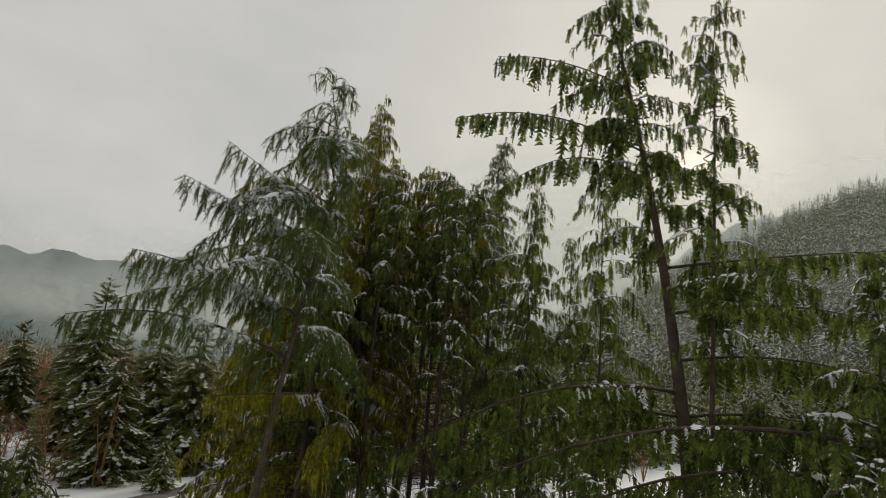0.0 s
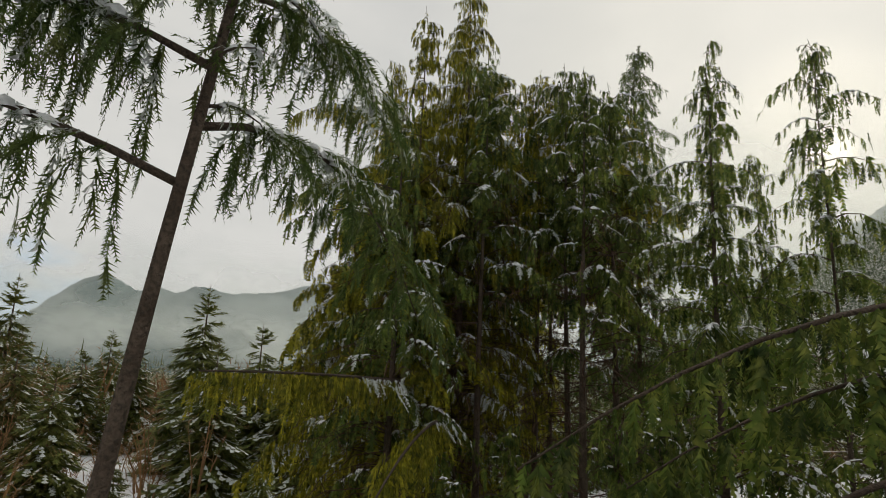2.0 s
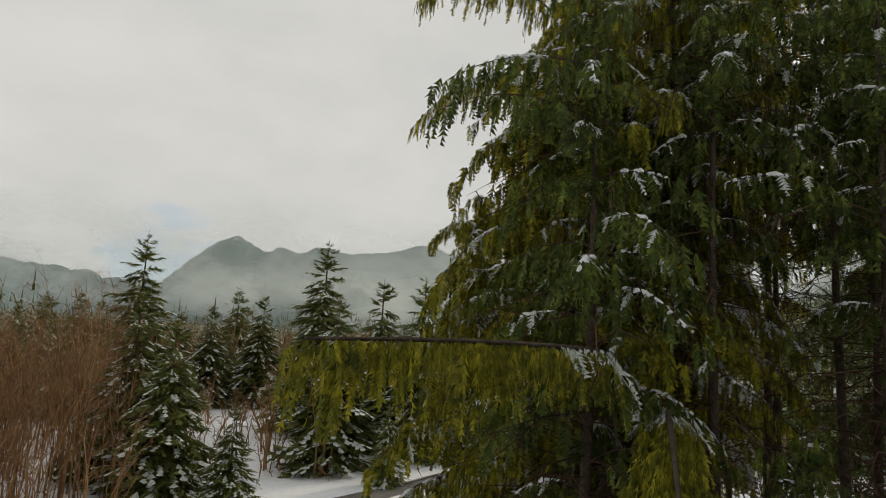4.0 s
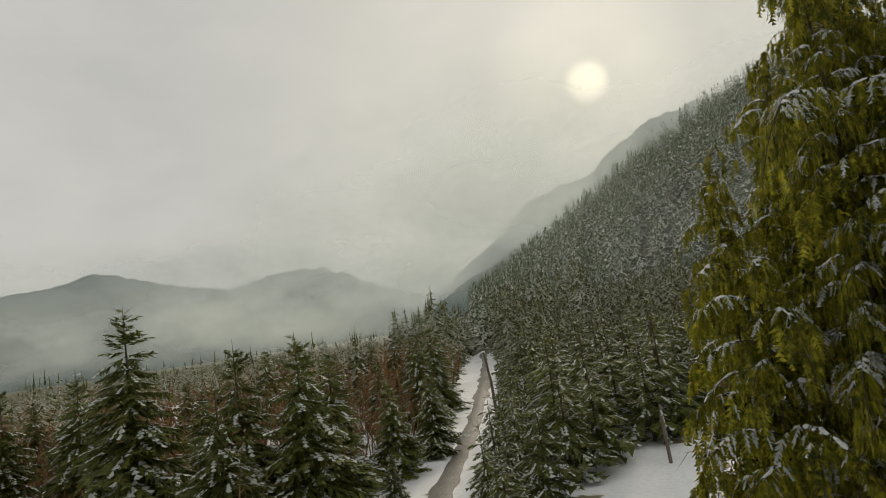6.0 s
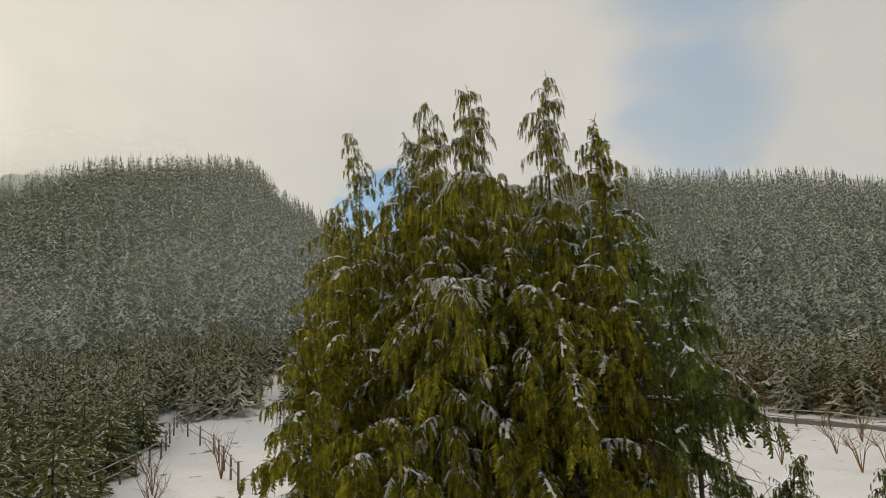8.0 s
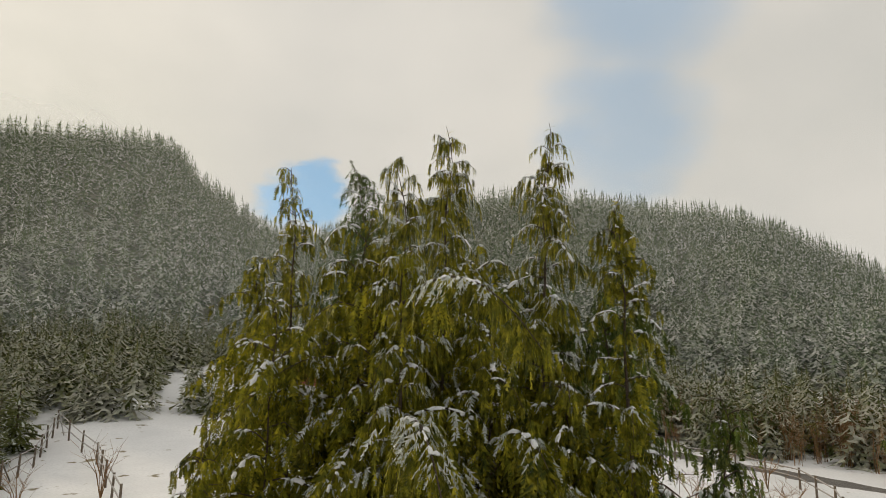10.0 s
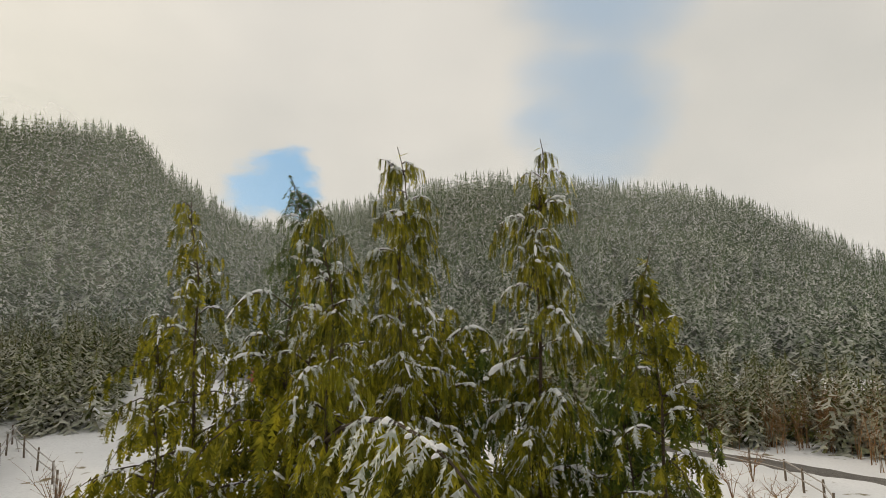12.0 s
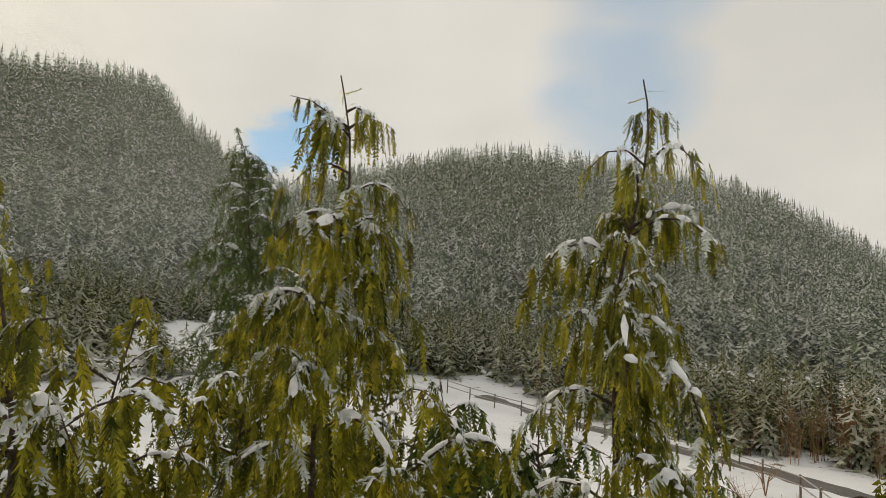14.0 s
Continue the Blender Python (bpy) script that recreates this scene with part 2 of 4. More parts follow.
def frond(pairs, width, sag, forward=0.16, thick=0.75):
    """A feathery spray, 1 long along x, its leaflets in y."""
    v = [(i / pairs, 0, -sag * (i / pairs) ** 2) for i in range(pairs + 1)]
    f = []
    for i in range(pairs):
        s = i / pairs
        w = width * (0.55 + 0.9 * s) * (1.15 - s) ** 0.6
        for side in (-1, 1):
            v.append((s + forward + 0.5 / pairs, side * w, -sag * s * s - 0.25 * w))
            f.append((i, i + 1, len(v) - 1) if side > 0 else (i + 1, i, len(v) - 1))
    v.append((1.12, 0.01, -sag * 1.2))
    f.append((pairs, pairs - 1, len(v) - 1))
    return np.array(v, float), np.array(f, int)


def lump():
    """A soft heap of snow, flat below, 1 across."""
    v, f = [], []
    for r, z in ((0.5, -0.05), (0.44, 0.22)):
        v += [(r * math.cos(k * math.pi / 3 + z), r * math.sin(k * math.pi / 3 + z), z) for k in range(6)]
    v.append((0, 0, 0.42))
    for k in range(6):
        n = (k + 1) % 6
        f += [(k, n, 6 + n), (k, 6 + n, 6 + k), (6 + k, 6 + n, 12)]
    return np.array(v, float), np.array(f, int)


def strand(pairs, length, width, seed, droop=0.12):
    """A lacy spray, 1 long along x: a thin axis with uneven leaflets that point forward."""
    r = random.Random(seed)
    v = [(0, -0.022, 0), (0, 0.022, 0), (1.05, 0, -droop)]
    f = [(0, 1, 2)]
    for k in range(pairs):
        for side in (-1, 1):
            s = 0.04 + 0.80 * (k + r.uniform(0, 0.8)) / pairs
            n = length * (1.15 - 0.75 * s) * r.uniform(0.6, 1.25)
            a = r.uniform(0.45, 0.95)
            z = -droop * s * s
            m = len(v)
            v += [(s, 0, z), (s + width * r.uniform(0.8, 1.3), 0.0, z), (s + n * math.cos(a) + width * 0.4, side * n * math.sin(a), z + n * r.uniform(-0.45, 0.1))]
            f.append((m, m + 1, m + 2) if side > 0 else (m + 1, m, m + 2))
    return np.array(v, float), np.array(f, int)


def tress(pairs, seed, reach=1.0):
    """A thin hanging tress of scale leaves, 1 long along x, its branchlets lying close along it."""
    r = random.Random(seed)
    v = [(1.02 * k / pairs, r.uniform(-0.02, 0.02), 0) for k in range(pairs + 1)]
    f = []
    for k in range(pairs):
        s = k / pairs
        for side in (-1, 1):
            n, a = reach * r.uniform(0.15, 0.29) * (1.1 - 0.6 * s), r.uniform(0.3, 0.75)
            v.append((s + 0.05 + n * math.cos(a), side * n * math.sin(a), n * r.uniform(-0.35, 0.35)))
            f.append((k, k + 1, len(v) - 1) if side > 0 else (k + 1, k, len(v) - 1))
    return np.array(v, float), np.array(f, int)


TRESS = [tress(7, 50 + k) for k in range(3)]
FINE_TRESS = [tress(12, 60 + k, 0.6) for k in range(3)]
LACE = [strand(5, 0.30, 0.095, k) for k in range(3)]
NEEDLES = [strand(9, 0.21, 0.058, 10 + k, 0.14) for k in range(3)]
FLAT = frond(3, 0.30, 0.15, 0.10)
RIME = [strand(3, 0.36, 0.15, 30 + k) for k in range(3)]
LUMP = lump()


def basis(way, roll, size, wide=1.0):
    """Turns x to way, rolls about it and scales."""
    x = Vector(way).normalized()
    up = Vector((0, 0, 1)) if abs(x.z) < 0.98 else Vector((1, 0, 0))
    y = up.cross(x).normalized()
    z = x.cross(y)
    c, s = math.cos(roll), math.sin(roll)
    y, z = c * y + s * z, c * z - s * y
    return np.array([[x[i] * size, y[i] * size * wide, z[i] * size] for i in range(3)])


def crust(pile, rnd, at, side, lo, hi, fat):
    """Snow lying along the top of a limb: a soft ridge of uneven width."""
    length = (at(hi) - at(lo)).length
    n = max(3, int(length / 0.035))
    vs, fs = [], []
    w = 0.7
    for k in range(n + 1):
        u = lo + (hi - lo) * k / n
        p = at(u)
        w = min(1.5, max(0.35, w + rnd.uniform(-0.35, 0.35)))
        r = fat * w * min(1, 2.2 * math.sin(math.pi * (k + 0.25) / (n + 0.5)) + 0.1)
        shift = rnd.uniform(-0.3, 0.3) * r
        for a, up in ((-1.0, -0.55), (-0.72, 0.35), (0.0, 0.85), (0.72, 0.35), (1.0, -0.55)):
            q = p + side * (r * a * rnd.uniform(0.8, 1.25) + shift) + Vector((0, 0, r * up * rnd.uniform(0.85, 1.15)))
            vs.append(tuple(q))
    for k in range(n):
        for i in range(4):
            q = k * 5 + i
            fs += [(q, q + 1, q + 6), (q, q + 6, q + 5)]
    pile.add(vs, fs)


def conifer(name, label, seed, base, height, radius, kind="cedar", lean=(0.0, 0.0), bare=0.12, density=1.0, snow=1.0,
            trunk_r=0.085, taper=0.8, avoid=None, hang=0.0, tip_bend=0.0, group="", long_limbs=(), fine=1.0, needles=None, full=False, dead=0.0, lee=None, thin=1.0):
    """A conifer: a trunk, limbs that arch and droop, twigs that hang from them clothed in sprays, and snow along the
    limbs.
    long_limbs: for each the height at which it leaves the trunk, where it ends and, if need be, how far it bows. fine:
    how small and many the sprays are. dead: how thickly dry twigs
    fill the shade under the crown. lee: a direction in which the limbs stay short, and the share that they lose. thin:
    the share of its tresses that a cedar keeps, cut to leave gaps in the camera's view."""
    rnd = random.Random(seed)
    cedar = kind == "cedar"
    hang = hang or (0.36 if cedar else 0.28)

    def stem(s):
        wob = 0.05 * math.sin(5 * s + seed) + 0.6 * max(0, s - 0.8) ** 1.5 * math.sin(52 * s + seed)
        bend = tip_bend * max(0, s - 0.88) * 8
        return Vector((lean[0] * s * s + wob + bend, lean[1] * s * s + 0.05 * math.cos(4 * s + seed) + 0.6 * max(0, s - 0.8) ** 1.5 * math.cos(43 * s + seed) + bend * 0.4,
                       height * s - 0.5 * bend * bend))

    tree = new(name)
    tree.location = base
    trunk, crown, white, heaps = Pile(), Pile(), Pile(), Pile()
    steps = [1 - (1 - i / 30) ** 1.4 for i in range(31)]
    trunk.tube([stem(u) for u in steps], [trunk_r * (1 - u) ** 1.15 + 0.003 for u in steps], 8)
    part("trunk", trunk.mesh("trunk", M_BARK, True), tree)
    shapes = (FINE_TRESS if fine > 2 else TRESS) if cedar else LACE if full else NEEDLES
    spray, spray_t, pale, pale_t, hp, hp_t = [], [], [], [], [], []
    n = int(height * (1 - bare) * (7.0 if cedar else 8.5) * density)
    jobs = []
    for i in range(n):
        s = bare + (0.97 - bare) * ((i + rnd.random()) / n) ** 0.85
        reach = radius * (1 - s) ** taper * rnd.uniform(0.5, 1.15) + 0.16
        if s < bare + 0.15:
            reach *= 0.6 + 2.6 * (s - bare)
        az = i * 2.399 + rnd.uniform(-0.6, 0.6)
        rise = rnd.uniform(0.25, 0.75) if s < 0.85 else rnd.uniform(0.6, 1.2)
        drop = rise + rnd.uniform(0.1, 0.6) if cedar else rise + rnd.uniform(-0.05, 0.4)
        if lee:
            reach *= 1 - lee[2] * max(0, math.cos(az) * lee[0] + math.sin(az) * lee[1])
        jobs.append((s, Vector((math.cos(az), math.sin(az), 0)), reach, rise, drop, rnd.uniform(-0.4, 0.4)))
    for i in range(16):
        a = rnd.uniform(0, 6.28)
        s = rnd.uniform(0.89, 0.998)
        jobs.append((s, Vector((math.cos(a), math.sin(a), 0)), rnd.uniform(0.10, 0.22) + 1.0 * (1 - s), rnd.uniform(0.5, 1.3), rnd.uniform(0.4, 1.3), rnd.uniform(-0.5, 0.5)))
    for z, (tx, ty, tz), *bow in long_limbs:
        s = z / height
        to = Vector((tx, ty, tz)) - Vector(base) - stem(s)
        flat = Vector((to.x, to.y, 0))
        rise = bow[0] if bow else 0.45
        jobs.append((s, flat.normalized(), flat.length, rise, rise - to.z / flat.length, 0.0))
    for s, out, reach, rise, drop, curl in jobs:
        side = Vector((-out.y, out.x, 0))
        root = stem(s)

        def at(u):
            return root + reach * (out * u + side * curl * u * u + Vector((0, 0, rise * u - drop * u ** 2.2)))

        if avoid and (avoid(Vector(base) + at(1.0)) or avoid(Vector(base) + at(0.6))):
            continue
        seg = max(3, min(9, int(reach * 5)))
        r0 = 0.005 + 0.006 * reach
        limb = Pile()
        limb.tube([at(k / seg) for k in range(seg + 1)], [r0 * (1 - 0.8 * k / seg) for k in range(seg + 1)], 4)
        part("limb", limb.mesh("limb", M_BARK, True), tree)
        twigs = max(4, int(reach / (0.060 if cedar else 0.045) * fine ** 0.5))
        snowy = rnd.random() < 0.75 * snow
        lo = rnd.uniform(0.1, 0.35)
        hi = min(0.98, lo + rnd.uniform(0.3, 0.7) / max(1, reach * 0.6))
        for k in range(twigs):
            u = 0.10 + 0.9 * (k + rnd.random()) / twigs
            sgn = 1 if k % 2 else -1
            length = hang * rnd.uniform(0.45, 1.25) * (0.35 + 0.65 * min(1, reach)) * (1.15 - 0.45 * u)
            wide = rnd.uniform(0.2, 0.8) if cedar else rnd.uniform(0.3, 0.95)
            ahead = rnd.uniform(0.0, 0.3)
            fall = rnd.uniform(0.45, 0.85)
            p = at(u)
            if cedar:
                for c in range(max(3, round((6 if fine > 2 else 5) * thin * fine ** 0.5))):
                    v = rnd.random()
                    q = p + length * (side * sgn * wide * v + out * ahead * v + Vector((0, 0, -0.25 * v * v)))
                    size = length * rnd.uniform(0.55, 1.15)
                    way = side * (sgn * rnd.uniform(0.0, 0.35) * v) + out * rnd.uniform(-0.05, 0.25) + Vector((0, 0, -1))
                    if snowy and lo - 0.05 < u < hi + 0.1 and rnd.random() < 0.30 * snow:
                        pale.append(tuple(q + Vector((0, 0, 0.012)) + out * rnd.uniform(-0.01, 0.01)))
                        pale_t.append(basis(way + side * sgn * 0.5, rnd.uniform(-0.7, 0.7), size * rnd.uniform(0.35, 0.7), 1.5))
                    spray.append(tuple(q))
                    spray_t.append(basis(way, rnd.uniform(0, 6.28), size, rnd.uniform(1.0, 1.7)))
            else:
                count = max(2, int(length / 0.052 * fine))
                for c in range(count):
                    v = (c + rnd.random()) / count
                    q = p + length * (side * sgn * wide * v ** 0.8 + out * ahead * v + Vector((0, 0, -fall * v ** 1.5)))
                    j = 0.33
                    way = side * (sgn * wide * (1.1 - v) + rnd.uniform(-j, j)) + out * (ahead + rnd.uniform(-j, j)) + Vector((0, 0, -fall * (0.45 + 1.3 * v)))
                    size = rnd.uniform(0.13, 0.24) / fine ** 0.5 * (0.7 + 0.3 * min(1, reach))
                    if snowy and lo - 0.05 < u < hi + 0.1 and rnd.random() < snow * (0.45 if v < 0.35 else 0.14):
                        pale.append(tuple(q + Vector((0, 0, 0.012))))
                        pale_t.append(basis(way, rnd.uniform(-0.7, 0.7), size * 0.75, 1.3))
                    else:
                        spray.append(tuple(q))
                        spray_t.append(basis(way, rnd.uniform(-1.2, 1.2), size, rnd.uniform(1.0, 1.7)))
            if snowy and lo < u < hi and rnd.random() < 0.5:
                q = p + length * 0.15 * side * sgn * wide
                hp.append(tuple(q + Vector((0, 0, -0.012))))
                hp_t.append(basis(side * sgn + out * rnd.uniform(-0.6, 0.6) - Vector((0, 0, 0.35)), rnd.uniform(-0.3, 0.3), rnd.uniform(0.03, 0.075) * (0.5 + 0.5 * min(1, reach)), rnd.uniform(0.5, 1.0)))
        if snowy:
            a = lo
            while a < hi - 0.03:
                b = min(hi, a + rnd.uniform(0.04, 0.16) / max(0.5, reach))
                crust(heaps, rnd, at, side, a, b, rnd.uniform(0.014, 0.034) * (0.45 + 0.55 * min(1, reach)))
                a = b + rnd.uniform(0.0, 0.12)
            for k in range(int(reach * (hi - lo) * (28 if cedar else 75))):
                u = rnd.uniform(lo, hi)
                pale.append(tuple(at(u) + Vector((0, 0, rnd.uniform(0.0, 0.02)))))
                pale_t.append(basis(side * rnd.uniform(-1, 1) + out * rnd.uniform(-0.4, 0.8) + Vector((0, 0, -rnd.uniform(0.1, 0.7))), rnd.uniform(-0.5, 0.5), rnd.uniform(0.04, 0.10) * (0.5 + 0.5 * min(1, reach)), 1.4))
    if dead:
        dry = Pile()
        for _ in range(int(38 * dead * height * max(bare, 0.3))):
            s = rnd.uniform(0.22, max(bare, 0.3) + 0.22)
            a = rnd.uniform(0, 6.28)
            out = Vector((math.cos(a), math.sin(a), 0))
            n = radius * rnd.uniform(0.25, 0.75)
            p0 = stem(s)
            tip = p0 + n * (out + Vector((0, 0, rnd.uniform(-0.5, 0.25))))
            half = p0.lerp(tip, 0.5) + Vector((0, 0, 0.12 * n))
            dry.tube([p0, half, tip], [0.008, 0.006, 0.002], 3)
            for _ in range(9):
                b = half.lerp(tip, rnd.random()) if rnd.random() < 0.7 else p0.lerp(half, rnd.uniform(0.3, 1))
                e = b + Vector((rnd.uniform(-1, 1), rnd.uniform(-1, 1), rnd.uniform(-1.1, 0.3))) * 0.30
                w = Vector((rnd.uniform(-1, 1), rnd.uniform(-1, 1), 0)).normalized() * 0.006
                m = b.lerp(e, 0.5)
                f = m + Vector((rnd.uniform(-1, 1), rnd.uniform(-1, 1), rnd.uniform(-1, 0.2))) * 0.16
                dry.add([tuple(b - w), tuple(b + w), tuple(e), tuple(m - w * 0.7), tuple(m + w * 0.7), tuple(f)], [(0, 1, 2), (3, 4, 5)])
        tagged(part("dead_twig", dry.mesh("dead_twig", M_DEAD), tree, "dry brown twigs under the crown"), kind="stuff")
    # short sprays that clothe the leader
    for k in range(int(150 * density if cedar else 120 * density * fine)):
        s = 1 - 0.3 * rnd.random() ** (0.8 if cedar else 1.5)
        a = rnd.uniform(0, 6.28)
        out = Vector((math.cos(a), math.sin(a), 0))
        spray.append(tuple(stem(s)))
        spray_t.append(basis(out * 0.5 + Vector((0, 0, rnd.uniform(-1.2, 0.3))), rnd.uniform(0, 6.28), (0.07 + 0.6 * (1 - s)) / (1 if cedar else fine ** 0.6), 1.1))
    for k in range(3):
        crown.copies(shapes[k], spray[k::3], spray_t[k::3])
        white.copies((TRESS if cedar else RIME)[k], pale[k::3], pale_t[k::3])
    tagged(part("crown", crown.mesh("crown", needles or (M_CEDAR if cedar else M_HEMLOCK)), tree), kind="stuff")
    if pale:
        tagged(part("frosted_spray", white.mesh("frosted_spray", M_FROST), tree, "sprays dusted with snow"), kind="stuff")
    if hp:
        heaps.copies(LUMP, hp, hp_t)
        tagged(part("snow", heaps.mesh("snow", M_SNOW, True), tree, "white snow lying along the limbs"), kind="stuff")
    return tagged(tree, label, "tree", group)


BOUGH = [strand(6, 0.44, 0.18, 20 + k, 0.10) for k in range(2)]
SPRIG = [strand(4, 0.48, 0.28, 40 + k, 0.10) for k in range(2)]


def young_fir(label, seed, height, radius, whorls=23, spokes=9, rich=3, snow=0.8):
    """A young fir at the origin: whorls of boughs that droop and lift at the tips, with snow on their outer halves."""
    rnd = random.Random(seed)
    trunk, crown, white = Pile(), Pile(), Pile()
    trunk.tube([(0, 0, -0.1), (0.02, 0, height * 0.5), (0, 0, height)], [0.014 * height, 0.009 * height, 0.004], 6)
    sp, st, pp, pt = [], [], [], []
    for i in range(whorls):
        s = 0.02 + 0.95 * (i / whorls) ** 0.9
        reach = radius * (1 - s) ** 0.85 + 0.08 * height / 6
        many = spokes if s < 0.7 else spokes - 3
        for k in range(many):
            az = 6.283 * (k + rnd.uniform(-0.4, 0.4)) / many + i * 0.7
            flat = Vector((math.cos(az), math.sin(az), 0))
            side = Vector((-flat.y, flat.x, 0))
            size = reach * rnd.uniform(0.6, 1.15)
            tilt = rnd.uniform(-0.5, 0.05) if s < 0.8 else rnd.uniform(0.2, 0.9)
            p = Vector((0, 0, height * s + rnd.uniform(-0.02, 0.03) * height))
            sp.append(tuple(p))
            st.append(basis(flat + Vector((0, 0, tilt)), rnd.uniform(-0.3, 0.3), size))
            for c in range(rich):
                v = rnd.uniform(0.25, 0.75)
                q = p + (flat + Vector((0, 0, tilt))).normalized() * size * v
                sp.append(tuple(q))
                st.append(basis(flat * 0.9 + side * (0.7 if c % 2 else -0.7) * rnd.uniform(0.5, 1.2) + Vector((0, 0, tilt - rnd.uniform(0.0, 0.5))), rnd.uniform(-0.5, 0.5), size * rnd.uniform(0.38, 0.6)))
            if rnd.random() < snow:
                for c in range(min(2, rich)):
                    q = p + (flat + Vector((0, 0, tilt))).normalized() * size * rnd.uniform(0.42, 0.75) + Vector((0, 0, 0.025 + 0.01 * c)) + side * rnd.uniform(-0.12, 0.12) * size
                    pp.append(tuple(q))
                    pt.append(basis(flat + side * rnd.uniform(-0.5, 0.5) + Vector((0, 0, tilt - 0.1)), rnd.uniform(-0.3, 0.3), size * rnd.uniform(0.32, 0.52), 0.75))
    for k in range(2):
        crown.copies((BOUGH if rich > 2 else SPRIG)[k], sp[k::2], st[k::2])
    tree = new("young_fir")
    part("trunk", trunk.mesh("trunk", M_BARK, True), tree)
    tagged(part("crown", crown.mesh("crown", M_FIR), tree), kind="stuff")
    white.copies(FLAT, pp, pt)
    tagged(part("snow", white.mesh("snow", M_FROST), tree, "snow lying on the boughs"), kind="stuff")
    return tagged(tree, label, "tree")


# ---- ground and hills ----
def knots(table, a):
    return float(np.interp(a, [k for k, _ in table], [v for _, v in table]))


# skyline of the wooded hills: degrees right of +y, degrees of height as seen from the clearing
HILL = [(-180, 5), (-120, 6), (-60, 4), (-30, 0), (50, 0), (53, 1.5), (58, 4.5), (64, 8.5), (70, 12.2), (76, 15.0), (82, 17.1), (88, 17.6),
        (93.5, 17.8), (96, 15.6), (99, 13.4), (103, 10.8), (106, 10.6), (110, 12.0), (116, 13.6), (124, 15.2), (129, 15.0), (134, 14.0),
        (144, 12.4), (150, 9.3), (156, 5.5), (180, 5)]
FOOT = [(-180, 2), (-60, 0), (52, 0), (63, 2.5), (75, 5.0), (88, 8.5), (96, 7.5), (105, 6.5), (120, 5), (140, 3.5), (160, 2), (180, 2)]
CENTRE = Vector((4.0, 0.0))
RIDGE = 360.0


def lift(x, y):
    """The height of the ground."""
    dx, dy = x - CENTRE.x, y - CENTRE.y
    r = math.hypot(dx, dy)
    a = math.degrees(math.atan2(dx, dy))
    top, foot = knots(HILL, a), knots(FOOT, a)
    z = 0.06 * noise.noise(Vector((x * 0.2, y * 0.2, 0))) + 0.35 * noise.noise(Vector((x * 0.03, y * 0.03, 7))) * min(1, max(0, (r - 30) / 60))
    k = min(1, max(0, (r - 48) / 70))
    z += foot * k * k * (3 - 2 * k)
    if top > 0:
        zr = max(foot, 7.5 + RIDGE * math.tan(radians(top)) - 9)
        u = (r - 118) / (RIDGE - 118)
        if u > 0:
            rough = 5 * noise.noise(Vector((x * 0.012, y * 0.012, 3))) * min(1, u * 3) * (1 if u < 0.9 else max(0, (1 - u) * 10))
            z += (zr - foot) * (min(u, 1) ** 0.92) + rough
            if u > 1:
                z -= (zr - foot) * min(1, (u - 1) * 0.35)
    return z


verts, tris = [], []
rings = [0, 2, 4, 6, 8, 10, 12, 14, 17, 20, 24, 28, 32, 37, 42, 48, 55, 62, 70, 78, 87, 97, 108, 120, 135, 150, 170, 190, 215, 240, 270, 300, 330, 345, 360,
         400, 470, 600, 900, 1400, 2200, 3600, 4700]
STEPS = 288
for r in rings:
    for k in range(STEPS):
        w = 2 * math.pi * k / STEPS
        x, y = CENTRE.x + r * math.sin(w), CENTRE.y + r * math.cos(w)
        verts.append((x, y, lift(x, y)))
for i in range(len(rings) - 1):
    for k in range(STEPS):
        a, b = i * STEPS + k, i * STEPS + (k + 1) % STEPS
        tris += [(a, b + STEPS, b), (a, a + STEPS, b + STEPS)] if i else [(0, a + STEPS, b + STEPS)]
sheet = mesh_of("ground", verts, tris, M_FIELD, True)
# bare forest floor under the woods on the slopes; an ellipse by the clump is darkened with it
sheet.materials.append(M_FLOOR)
mid = np.array(verts)[np.array(tris)].mean(axis=1)
wooded = (np.hypot(mid[:, 0] - CENTRE.x, mid[:, 1] - CENTRE.y) > 112) | (np.hypot((mid[:, 0] - 9.5) / 7, (mid[:, 1] + 5.5) / 6) < 1)
if len(sheet.polygons) == len(wooded):
    sheet.polygons.foreach_set("material_index", wooded.astype(np.int32))
ground = tagged(new("ground", sheet), "snow-covered clearing and forest floor rising to wooded hills", "ground", kind="structure")


def ribbon(name, line, width, z, mat, label, category, ragged=0.15, seed=1):
    """A strip along a line on the ground, with an uneven edge."""
    rnd = random.Random(seed)
    vs, fs = [], []
    pts = [Vector((*p, 0)) for p in line]
    fine = []
    for i in range(len(pts) - 1):
        d = (pts[i + 1] - pts[i]).length
        fine += [pts[i].lerp(pts[i + 1], j / max(1, int(d / 1.2))) for j in range(max(1, int(d / 1.2)))]
    fine.append(pts[-1])
    offs = (-1.0, -0.45, 0.0, 0.45, 1.0)
    for i, p in enumerate(fine):
        d = (fine[min(i + 1, len(fine) - 1)] - fine[max(i - 1, 0)]).normalized()
        s = Vector((d.y, -d.x, 0))
        for o in offs:
            q = p + s * o * width / 2 + s * rnd.uniform(-ragged, ragged) * abs(o)
            rut = -0.02 if abs(o) == 0.45 else 0.0
            vs.append((q.x, q.y, lift(q.x, q.y) + (z if abs(o) < 1 else -0.03) + rut))
    for i in range(len(fine) - 1):
        for k in range(4):
            a = i * 5 + k
            fs += [(a, a + 5, a + 6), (a, a + 6, a + 1)]
    return tagged(new(name, mesh_of(name, vs, fs, mat, True)), label, category, kind="structure")


